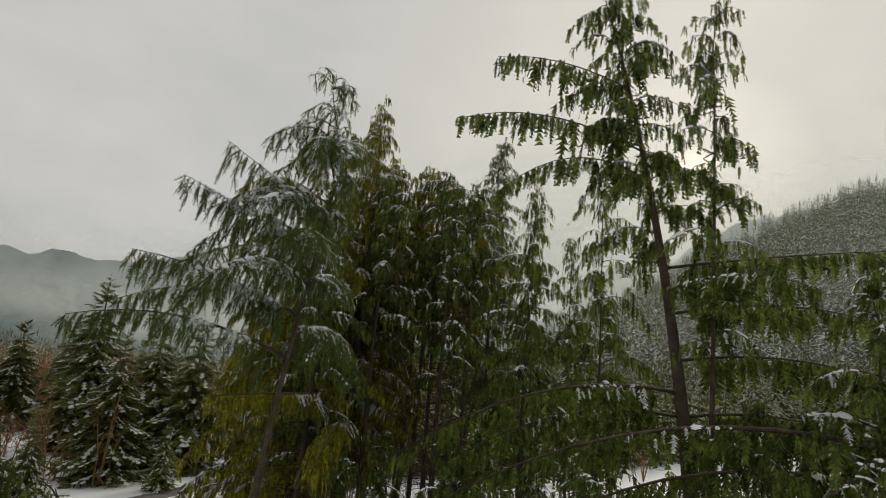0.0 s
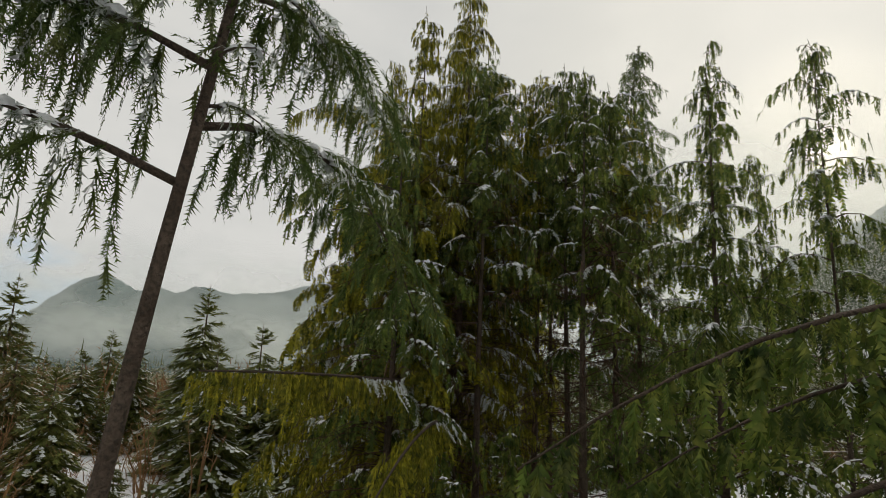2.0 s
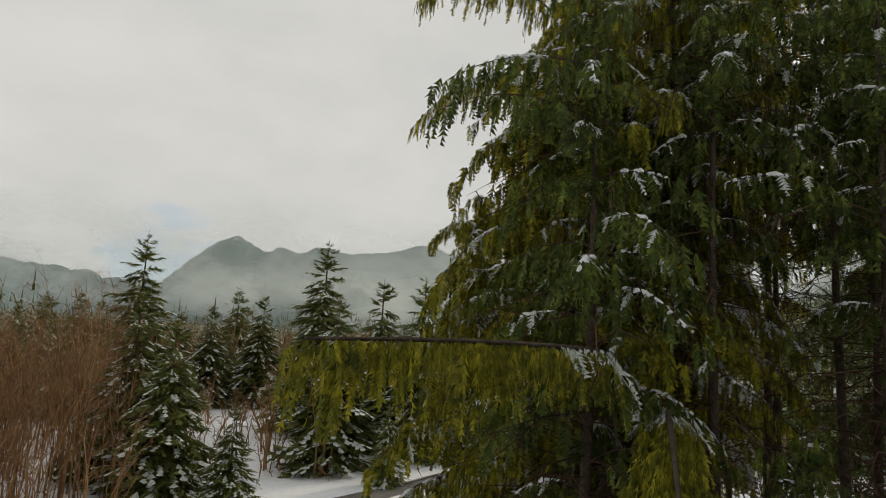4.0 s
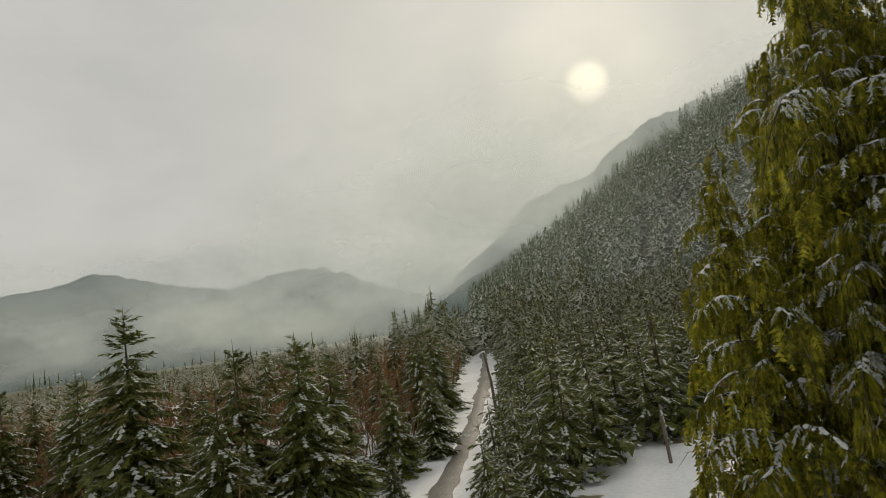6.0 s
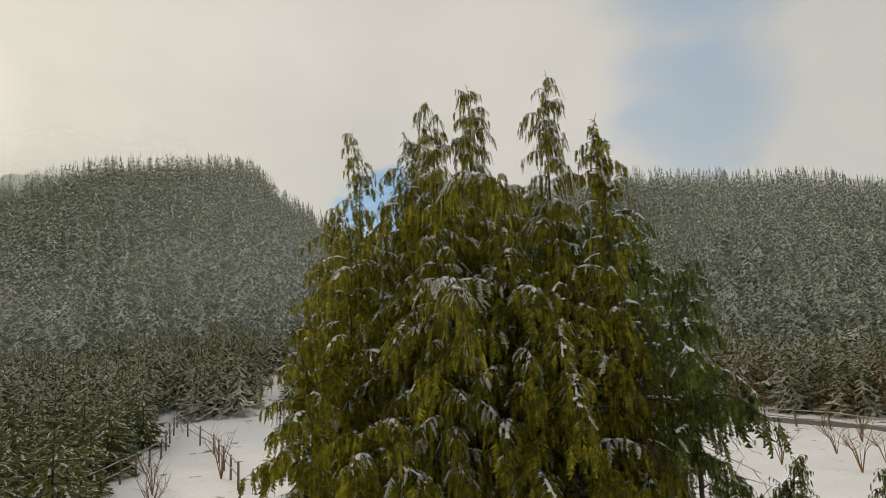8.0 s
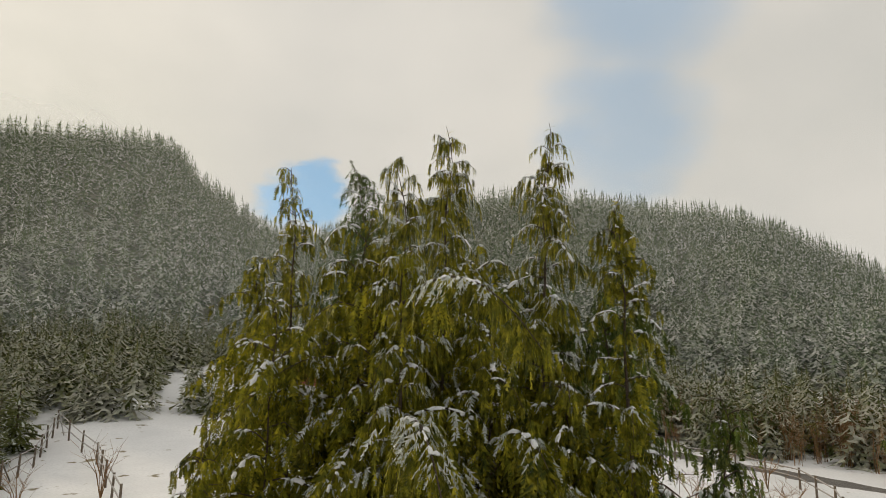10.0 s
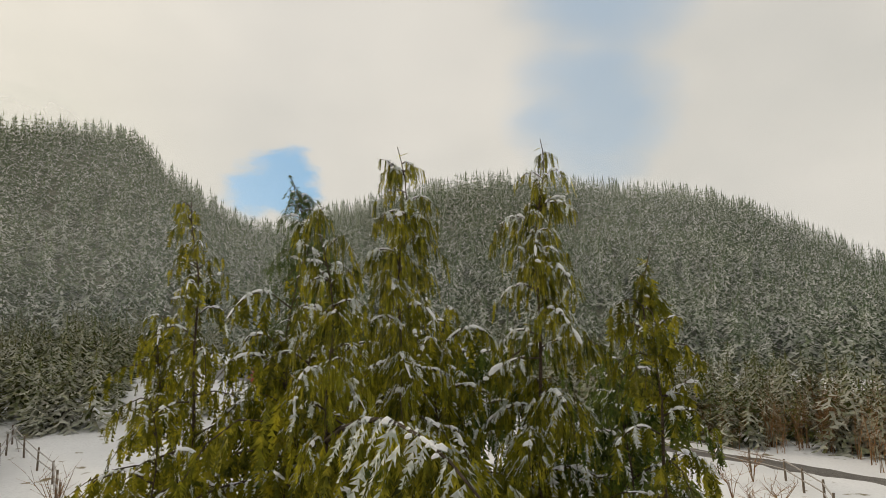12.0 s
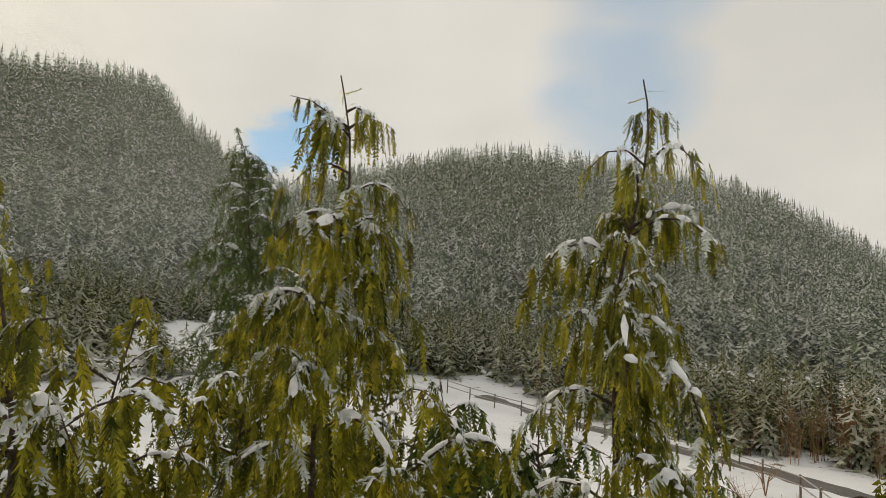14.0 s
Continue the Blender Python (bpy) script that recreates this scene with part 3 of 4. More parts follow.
ROAD_A = [(-14, -2), (0, 6.2), (12.2, 12.9), (17.4, 15.7), (29.8, 23.0), (50, 36.0), (80, 56.5), (120, 86)]
ROAD_B = [(64, -37.6), (52, -39.5), (44, -42), (34, -43.5), (24, -44), (8, -47), (-20, -56)]
ribbon("road", ROAD_A, 1.35, 0.05, M_ROAD, "wet brown gravel road with bare wheel tracks between snowy verges", "road")
ribbon("road", ROAD_B, 3.2, 0.06, M_ROAD, "wet brown gravel road curving past the snowy field", "road", 0.3, 2)


def road_gap(x, y):
    """The distance to the nearer road's middle."""
    best = 99.0
    for line in (ROAD_A, ROAD_B):
        for (ax, ay), (bx, by) in zip(line, line[1:]):
            dx, dy = bx - ax, by - ay
            u = max(0, min(1, ((x - ax) * dx + (y - ay) * dy) / (dx * dx + dy * dy)))
            best = min(best, math.hypot(x - ax - u * dx, y - ay - u * dy))
    return best


# far range in the north
RANGE = [(-60, 2.0), (-30, 3.5), (-12, 4.2), (-4, 3.6), (-1, 3.0), (1.5, 3.2), (4, 5.6), (6, 7.3), (7.2, 7.7), (9.6, 6.4), (11.2, 7.1), (12.3, 6.6), (14.4, 7.3),
         (17, 6.8), (20.5, 7.2), (23.5, 8.1), (27, 7.2), (30, 6.4), (33.7, 5.6), (36.8, 6.5), (40, 6.8), (43.3, 6.0), (46, 4.6), (50, 3.0), (56, 2.0), (70, 2.0)]


def mountain(name, table, dist, lo, hi, label, mat, rough, depth=700):
    vs, fs = [], []
    n = 320
    levels = (0.0, 0.25, 0.5, 0.72, 0.88, 1.0, 0.6)
    for i in range(n + 1):
        a = lo + (hi - lo) * i / n
        h = dist * math.tan(radians(max(0.3, knots(table, a)))) + 7 + 0.35 * rough * noise.noise(Vector((a * 0.9, 3, 0))) + 0.18 * rough * noise.noise(Vector((a * 2.6, 8, 0)))
        for j, u in enumerate(levels):
            r = dist - depth * (1 - u) if j < 6 else dist + depth * 0.6
            x, y = CENTRE.x + r * math.sin(radians(a)), CENTRE.y + r * math.cos(radians(a))
            bumps = rough * noise.noise(Vector((x, y, 5)) * (3.5 / depth)) * (1 if 0 < j < 5 else 0.15)
            vs.append((x, y, h * u ** 1.15 + bumps - (30 if j == 0 else 0)))
    w = len(levels)
    for i in range(n):
        for j in range(w - 1):
            a = i * w + j
            fs += [(a, a + w, a + w + 1), (a, a + w + 1, a + 1)]
    return tagged(new(name, mesh_of(name, vs, fs, mat, True)), label, "mountain", kind="structure")


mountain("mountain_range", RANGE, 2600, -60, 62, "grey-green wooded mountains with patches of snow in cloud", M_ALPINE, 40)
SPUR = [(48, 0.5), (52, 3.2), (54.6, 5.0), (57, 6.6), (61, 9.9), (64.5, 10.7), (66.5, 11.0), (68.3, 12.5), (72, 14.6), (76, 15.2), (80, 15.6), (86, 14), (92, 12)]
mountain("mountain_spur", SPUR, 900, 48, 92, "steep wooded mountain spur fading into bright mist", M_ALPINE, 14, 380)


# mist: thin veils of cloud in front of the far slopes
def mist_material(name, lo, hi, density, seed, az0, az1):
    m = bpy.data.materials.new(name)
    m.use_nodes = True
    t = m.node_tree
    b = t.nodes["Principled BSDF"]
    b.inputs["Base Color"].default_value = (0.85, 0.92, 0.93, 1)
    b.inputs["Roughness"].default_value = 1
    b.inputs["Specular IOR Level"].default_value = 0
    geo = t.nodes.new("ShaderNodeNewGeometry")
    sep = t.nodes.new("ShaderNodeSeparateXYZ")
    t.links.new(geo.outputs["Position"], sep.inputs[0])
    mp = t.nodes.new("ShaderNodeMapping")
    mp.inputs["Scale"].default_value = (1, 1, 1.6)
    mp.inputs["Location"].default_value = (seed * 31, seed * 17, 0)
    t.links.new(geo.outputs["Position"], mp.inputs[0])
    nz = t.nodes.new("ShaderNodeTexNoise")
    nz.inputs["Scale"].default_value, nz.inputs["Detail"].default_value = 1.6 / hi, 4
    t.links.new(mp.outputs[0], nz.inputs["Vector"])

    def rng(v, a, c, p, q):
        n = t.nodes.new("ShaderNodeMapRange")
        n.interpolation_type = "SMOOTHSTEP"
        for i, k in enumerate((a, c, p, q)):
            n.inputs[i + 1].default_value = k
        t.links.new(v, n.inputs[0])
        return n.outputs[0]

    def mul(p, q):
        n = t.nodes.new("ShaderNodeMath")
        n.operation = "MULTIPLY"
        t.links.new(p, n.inputs[0])
        t.links.new(q, n.inputs[1])
        return n.outputs[0]

    fade = mul(rng(sep.outputs["Z"], lo, lo + (hi - lo) * 0.3, 0.25, 1.0), rng(sep.outputs["Z"], lo + (hi - lo) * 0.45, hi, 1.0, 0.0))
    alpha = mul(fade, rng(nz.outputs["Fac"], 0.30, 0.68, density * 0.3, density))
    turn = t.nodes.new("ShaderNodeMath")
    turn.operation = "ARCTAN2"
    t.links.new(sep.outputs["X"], turn.inputs[0])
    t.links.new(sep.outputs["Y"], turn.inputs[1])
    alpha = mul(alpha, mul(rng(turn.outputs[0], radians(az0), radians(az0 + 14), 0, 1), rng(turn.outputs[0], radians(az1 - 14), radians(az1), 1, 0)))
    tr = t.nodes.new("ShaderNodeBsdfTranslucent")
    tr.inputs["Color"].default_value = (0.85, 0.92, 0.93, 1)
    both = t.nodes.new("ShaderNodeMixShader")
    both.inputs[0].default_value = 0.5
    t.links.new(b.outputs[0], both.inputs[1])
    t.links.new(tr.outputs[0], both.inputs[2])
    clear = t.nodes.new("ShaderNodeBsdfTransparent")
    mx = t.nodes.new("ShaderNodeMixShader")
    t.links.new(alpha, mx.inputs[0])
    t.links.new(clear.outputs[0], mx.inputs[1])
    t.links.new(both.outputs[0], mx.inputs[2])
    t.links.new(mx.outputs[0], t.nodes["Material Output"].inputs["Surface"])
    return m


def mist(r, lo, hi, az0, az1, density, seed):
    vs, fs = [], []
    n, rows = 60, 6
    for i in range(n + 1):
        a = radians(az0 + (az1 - az0) * i / n)
        for j in range(rows + 1):
            rr = r * (1 + 0.04 * math.sin(5 * a + j))
            vs.append((CENTRE.x + rr * math.sin(a), CENTRE.y + rr * math.cos(a), lo + (hi - lo) * j / rows))
    for i in range(n):
        for j in range(rows):
            a = i * (rows + 1) + j
            fs += [(a, a + rows + 1, a + rows + 2), (a, a + rows + 2, a + 1)]
    ob = new("mist_bank", mesh_of("mist_bank", vs, fs, mist_material("mist", lo, hi, density, seed, az0, az1), True))
    ob.visible_shadow = False
    return tagged(ob, "thin white bank of mist before the far slopes", "mist", kind="structure")


mist(1850, -10, 430, -75, 75, 0.52, 1)
mist(1100, -10, 170, -75, 80, 0.45, 2)
mist(500, -5, 250, 30, 100, 0.72, 3)
mist(760, -5, 190, 18, 74, 0.8, 4)
mist(335, 20, 150, 44, 82, 0.5, 5)
# sheet before the near hills, added to lift their dark tones as haze does
mist(106, -6, 80, 52, 172, 0.16, 6)

# ---- woods on the hills and in the valley ----
def small_conifer(rnd, wide, whorls, boughs, sprigs):
    """A conifer of the far woods, 1 high: whorls of drooping boughs, each with a few side sprigs."""
    v, f = [], []
    for i in range(whorls):
        u = max(0, (i + rnd.uniform(-0.3, 0.3)) / whorls)
        z = 0.06 + 0.88 * u
        r = wide * (1 - u) ** 0.85 + 0.02
        off = rnd.uniform(0, 6)
        for k in range(boughs):
            w = off + 6.283 * (k + rnd.uniform(-0.3, 0.3)) / boughs
            q = r * rnd.uniform(0.7, 1.25)
            out, side = np.array([math.cos(w), math.sin(w), 0]), np.array([-math.sin(w), math.cos(w), 0])
            root = np.array([0, 0, z + 0.25 * q + 0.015])
            tip = out * q + np.array([0, 0, z - rnd.uniform(0.1, 0.55) * q])
            m = len(v)
            v += [root - side * 0.10 * q, root + side * 0.10 * q, tip]
            f.append((m, m + 1, m + 2))
            for j in range(sprigs):
                e = 0.25 + 0.5 * (j + rnd.random()) / sprigs
                b = root + (tip - root) * e
                way = out * 0.75 + side * (1 if j % 2 else -1) * rnd.uniform(0.5, 1.0) + np.array([0, 0, rnd.uniform(-0.75, -0.1)])
                m = len(v)
                v += [b, b + (tip - root) * 0.24, b + way * q * rnd.uniform(0.38, 0.6)]
                f.append((m, m + 1, m + 2))
    m = len(v)
    v += [(0.012, 0, 0.78), (-0.008, 0.010, 0.78), (-0.008, -0.010, 0.78), (0, 0, 0.99)]
    f += [(m, m + 1, m + 3), (m + 1, m + 2, m + 3), (m + 2, m, m + 3)]
    return np.array([tuple(p) for p in v]), np.array(f)


def wood(name, label, seed, count, az, dist, tall, mat, accept=None, wide=0.2, whorls=6, boughs=5, power=2.0, sprigs=2):
    rnd = random.Random(seed)
    shapes = [small_conifer(rnd, wide, whorls, boughs, sprigs) for _ in range(6)]
    pile = Pile()
    places = [[] for _ in shapes]
    turns = [[] for _ in shapes]
    tries = made = 0
    while made < count and tries < count * 12:
        tries += 1
        a = radians(rnd.uniform(*az))
        r = rnd.uniform(dist[0] ** power, dist[1] ** power) ** (1 / power)
        x, y = CENTRE.x + r * math.sin(a), CENTRE.y + r * math.cos(a)
        if accept and not accept(x, y, r, math.degrees(a)):
            continue
        made += 1
        h = rnd.uniform(*tall)
        k = rnd.randrange(6)
        w = rnd.uniform(0, 6.28)
        places[k].append((x, y, lift(x, y) - 0.3))
        turns[k].append(np.array([[math.cos(w) * h, -math.sin(w) * h, 0], [math.sin(w) * h, math.cos(w) * h, 0], [0, 0, h]]))
    for k, s in enumerate(shapes):
        pile.copies(s, places[k], turns[k])
    return tagged(new(name, pile.mesh(name, mat)), label, "woods", kind="stuff")


def in_field(x, y):
    return x < 73 and -43 < y < 9


slope = "dense conifer forest dusted with snow on the hillside"
wood("hill_forest", slope, 5, 2200, (50, 162), (112, 210), (8.0, 14.5), M_HILLTREE, lambda x, y, r, a: knots(HILL, a) > 2, 0.22, 9, 5, sprigs=3)
wood("hill_forest", slope, 15, 4400, (50, 162), (200, 372), (9, 15.5), M_HILLTREE, lambda x, y, r, a: knots(HILL, a) > 2, 0.22, 7, 5)
wood("foot_forest", "young conifers with snowy boughs crowding the foot of the hill", 9, 1650, (50, 160), (58, 125), (4.0, 8.5), M_FOOTTREE,
     lambda x, y, r, a: not in_field(x, y) and road_gap(x, y) > 3.5 and math.hypot(x - 93, y + 18) > 13 and math.hypot(x - 84, y + 17) > 9 and not (92.3 < a < 94.2 and r < 88)
     and (r > 66 or a > 118) and y > -70, 0.27, 11, 5, sprigs=3)
wood("valley_forest", "dark green conifer forest across the valley floor", 6, 2400, (-75, 56), (50, 380), (4.0, 8.5), M_FOOTTREE,
     lambda x, y, r, a: road_gap(x, y) > 3.0 and (r > 95 or noise.noise(Vector((x * 0.06, y * 0.06, 4))) > -0.12), 0.24, 6, 5, 1.0)
wood("valley_forest", "tall dark conifers where the road runs into the woods", 16, 90, (46, 64), (82, 135), (8.5, 13), M_FOOTTREE,
     lambda x, y, r, a: road_gap(x, y) > 2.5, 0.20, 13, 6, sprigs=3)
wood("back_forest", "conifer forest closing the clearing", 7, 700, (160, 300), (60, 260), (8, 13), M_HILLTREE)

# ---- the cedar clump ----
TALL = "tall green cedar with drooping sprays and snow on its limbs"
SLIM, OLD = "slender cedar with yellowing sprays and a thin bare tip", "old cedar with a bare lower trunk and hanging sprays"
# label, x, y, height, radius, taper, bare share of the trunk, density, snow, fineness, limbs of note
CEDARS = [(TALL, 8.0, -0.9, 11.25, 2.7, 0.95, 0.34, 1.05, 1.5, 2.3, ((4.35, (3.6, -3.4, 4.45), 0.06), (3.9, (4.6, -4.4, 3.5), 0.1))),
          (TALL, 8.6, 0.1, 11.2, 2.6, 0.95, 0.25, 1.1, 1.5, 2.3, ()),
          (SLIM, 7.8, 1.0, 10.4, 2.6, 1.3, 0.12, 1.2, 1.5, 2.3, ((7.9, (5.9, 1.4, 7.1)), (9.0, (5.7, 0.9, 8.6)))),
          (TALL, 10.4, 1.3, 11.0, 2.6, 0.95, 0.3, 0.9, 0.85, 1.0, ()),
          ("shorter cedar with a leaning top and snowy limbs", 7.0, -1.15, 10.2, 2.1, 0.95, 0.5, 0.9, 1.0, 1.6, ()),
          (OLD, 8.9, -2.6, 9.2, 2.3, 0.95, 0.5, 0.8, 1.0, 1.6, ()),
          ("low cedar with wide skirts of drooping sprays", 8.7, 2.5, 8.0, 2.5, 0.95, 0.12, 1.15, 0.85, 1.2, ()),
          ("low cedar with wide skirts of drooping sprays", 6.4, -1.6, 8.2, 2.0, 0.8, 0.36, 0.95, 0.9, 1.6, ((6.4, (5.0, -1.3, 6.3)), (6.9, (5.3, -0.6, 6.8))))]
# southern cedars take the foliage copy with shade in its colour
for i, (label, x, y, h, r, taper, bare, density, snow, fine, limbs) in enumerate(CEDARS):
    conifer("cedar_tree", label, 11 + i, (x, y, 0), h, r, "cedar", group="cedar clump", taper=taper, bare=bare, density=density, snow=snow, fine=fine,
            needles=M_CEDAR_SHADE if y < -1.5 else None, long_limbs=limbs, dead=0.6 if y < 0 else 0.3, thin=0.42 if y < -1.5 or x > 10 else 0.72)
# fitted to the camera's view: these carry sprays low, the next only on top
for i, (x, y, h, r) in enumerate(((9.4, 0.7, 10.3, 2.2), (8.6, 0.9, 9.8, 1.8), (9.4, 1.8, 9.2, 1.6), (7.5, 0.2, 8.7, 2.2), (7.1, -0.5, 8.5, 2.1), (11.6, 1.4, 10.0, 1.7), (7.4, 1.9, 6.6, 1.8))):
    conifer("cedar_tree", "cedar with olive drooping sprays crowded by its neighbours", 111 + i, (x, y, 0), h, r, "cedar", group="cedar clump", taper=0.45, bare=0.25,
            density=1.0, trunk_r=0.06, snow=1.1, fine=1.5, dead=0.3, thin=0.42 if x > 9 else 0.9)
for i, (x, y, h, r) in enumerate(((9.8, -0.7, 10.2, 2.3), (10.7, -0.1, 10.3, 2.3), (10.6, -1.7, 9.9, 2.3), (9.4, -1.8, 9.8, 2.2), (7.8, -1.7, 9.5, 1.9), (8.9, -0.5, 9.9, 2.1), (11.6, -0.9, 9.9, 2.1))):
    conifer("cedar_tree", "slim cedar with a bare brown trunk and sprays at its top", 131 + i, (x, y, 0), h, r, "cedar", group="cedar clump", taper=0.45, bare=0.58,
            density=0.85, trunk_r=0.075, snow=1.2, fine=1.6, needles=M_CEDAR_SHADE if y < -1.5 else None, dead=0.35, thin=0.36)
conifer("hemlock_tree", "dark blue-green hemlock with snow on level boughs and a nodding tip", 31, (12.75, -0.55, 0), 12.2, 2.2, "hemlock", snow=0.7, tip_bend=0.45, density=1.7, full=True, fine=1.3)
conifer("cedar_tree", "thin cedar pole with sparse sprays", 32, (11.3, -4.8, 0), 9.6, 2.0, "cedar", bare=0.35, density=0.8, taper=0.6, snow=0.7, trunk_r=0.055, needles=M_CEDAR_SHADE, thin=0.6, dead=0.3)
conifer("cedar_tree", "thin cedar pole with sparse sprays", 33, (13.0, -3.0, 0), 8.8, 1.9, "cedar", bare=0.3, density=0.8, snow=0.6, trunk_r=0.05, needles=M_CEDAR_SHADE, thin=0.6)
conifer("cedar_tree", "cedar with dark hanging sprays in the shade of its neighbours", 35, (9.9, -4.0, 0), 9.3, 2.5, "cedar", bare=0.22, density=1.05, snow=0.9, fine=1.3, needles=M_CEDAR_SHADE, thin=0.6, dead=0.5)
conifer("cedar_tree", "tall leaning cedar with long bare limbs and sprays near its top", 36, (7.62, -8.52, 0), 11.0, 2.3, "cedar", lean=(-1.2, 1.2), bare=0.62, density=0.95, taper=0.6, snow=0.6,
        fine=1.6, trunk_r=0.16, needles=M_CEDAR_SHADE, thin=0.6,
        long_limbs=((8.2, (5.1, -6.1, 8.4)), (9.1, (5.5, -6.4, 9.4)), (7.8, (5.4, -6.7, 7.4)), (6.6, (9.4, -10.3, 7.1), 0.2), (6.0, (9.3, -10.4, 6.0), 0.25), (5.4, (9.1, -10.5, 5.2), 0.2), (4.7, (9.2, -10.2, 4.4), 0.2),
                    (5.0, (4.3, -6.3, 4.05), 0.1), (4.7, (5.2, -6.2, 3.9), 0.1), (6.3, (6.3, -10.1, 6.1), 0.2), (4.4, (6.0, -9.9, 4.3), 0.2)))
conifer("cedar_tree", "straight cedar with hanging sprays beside a leaning neighbour", 37, (7.2, -8.7, 0), 10.4, 1.5, "cedar", bare=0.5, density=0.8, taper=0.6, snow=0.6, fine=1.3, trunk_r=0.06, needles=M_CEDAR_SHADE, thin=0.6)

# ---- trees beside the way in ----
conifer("hemlock_tree", "slim hemlock with arching branches and snow on its sprays", 41, (2.40, -6.42, 0), 7.7, 3.1, "hemlock", lean=(0.50, -0.42), bare=0.57, trunk_r=0.06, tip_bend=-0.5, lee=(0.85, -0.53, 0.88), taper=0.7,
        density=1.25, snow=1.3, hang=0.36, fine=2.0, avoid=lambda p: (p.y < -6.3 and p.x > 1.6 and p.z < 5.2) or (math.hypot(p.x - 2.85, p.y + 5.4) < 0.65 and p.z < 6.0),
        long_limbs=((5.2, (4.1, -5.7, 4.75)), (5.0, (0.9, -5.9, 5.2)), (5.4, (1.25, -6.1, 5.8)), (6.0, (1.5, -6.3, 6.5)), (6.4, (1.8, -6.4, 6.9)), (5.7, (3.9, -5.6, 5.8))))
conifer("cedar_tree", "cedar with long limbs and hanging olive sprays", 42, (7.3, -10.4, 0), 6.6, 2.4, "cedar", bare=0.2, needles=M_CEDAR_SHADE, long_limbs=((4.6, (4.3, -6.7, 3.5), 0.15), (4.2, (4.9, -7.3, 3.2), 0.15)))
SAPLINGS = [conifer("cedar_sapling", "young cedar with olive sprays and snow on its limbs", 51 + i, (0, 0, 0), 4.0, 1.45, "cedar", bare=0.04, trunk_r=0.035, hang=0.30, density=0.9, snow=0.45, needles=M_CEDAR_SHADE, group="cedar saplings", thin=0.7)
            for i in range(3)]
rnd = random.Random(21)
for i, (x, y, h) in enumerate(((0.7, -7.3, 4.1), (-0.9, -8.1, 4.2), (0.9, -4.9, 3.9), (4.7, -8.7, 3.5), (5.6, -6.3, 3.9), (4.4, -4.9, 3.4), (-0.4, -5.9, 4.2), (-2.4, -6.6, 4.4), (6.6, -5.0, 4.2),
                               (7.4, -7.2, 4.4), (9.2, -6.0, 4.6), (9.6, -8.4, 3.8), (8.2, -4.3, 4.2), (11.4, -9.4, 3.2), (12.2, -7.9, 3.4), (5.9, -3.4, 3.6), (10.8, -7.2, 3.9), (14.6, -5.0, 3.2),
                               (15.2, -8.0, 2.8), (5.0, -11.6, 4.0), (3.6, -5.9, 3.1), (-3.4, -4.4, 4.4), (-1.6, -3.6, 3.8), (7.2, -3.0, 4.0), (8.6, -9.3, 4.2), (7.9, -10.6, 4.0), (10.4, -10.4, 4.2), (9.8, -9.6, 4.4), (12.4, -9.9, 4.2), (6.2, -8.0, 3.6), (4.9, -8.3, 4.2), (7.0, -9.4, 4.9), (8.6, -10.9, 4.4), (6.2, -10.6, 4.6), (9.2, -11.8, 4.4), (1.6, -8.4, 3.6), (0.0, -9.1, 4.3))):
    s = h / 4.0
    copy_thing(SAPLINGS[i % 3], pose(x, y, 0, 0, 0, rnd.uniform(0, 360)) @ Matrix.Diagonal((s * 1.05, s * 1.05, s, 1)))
for ob in SAPLINGS:
    for o in (*ob.children_recursive, ob):
        bpy.data.objects.remove(o)

# ---- young firs ----
FIRS = [young_fir("young fir with snow on its boughs", 61 + i, 6.0, 2.0, snow=0.85) for i in range(3)]
SMALL = [young_fir("young plantation fir white with snow", 71 + i, 4.0, 1.45, 10, 7, 2, 0.95) for i in range(3)]
placed = []


def plant(master, x, y, h, rnd, group):
    s = h / (6.0 if master in FIRS else 4.0)
    m = pose(x, y, lift(x, y) - 0.05, 0, 0, rnd.uniform(0, 360)) @ Matrix.Diagonal((s * rnd.uniform(0.9, 1.1), s * rnd.uniform(0.9, 1.1), s, 1))
    ob = copy_thing(master, m)
    placed.append((x, y))
    return tagged(ob, group=group)


rnd = random.Random(3)
for i, (x, y, h) in enumerate(((3.1, 28.6, 9.0), (3.1, 14.5, 5.6), (4.0, 12.4, 4.8), (10.7, 22.8, 8.8), (9.2, 15.2, 5.9), (11.9, 18.3, 6.9), (13.0, 16.6, 6.9), (18.4, 21.4, 6.1),
                               (15.9, 15.9, 2.4), (21.1, 20.7, 4.4), (24.8, 21.4, 4.2), (5.5, 11.1, 2.6), (10.2, 12.4, 2.5), (0.3, 31.6, 6.0), (9.6, 31.7, 6.6), (9.4, 40.9, 7.4))):
    plant(FIRS[i % 3], x, y, h, rnd, "firs beside the road")
tries = 0
while len(placed) < 84 and tries < 6000:
    tries += 1
    x, y = rnd.uniform(-14, 52), rnd.uniform(17, 56)
    if road_gap(x, y) > 2.8 and y > 6.5 + 0.63 * x and min(math.hypot(x - a, y - b) for a, b in placed) > 1.9:
        plant(rnd.choice(FIRS), x, y, rnd.uniform(4.0, 6.8), rnd, "firs beside the road")
tries = 0
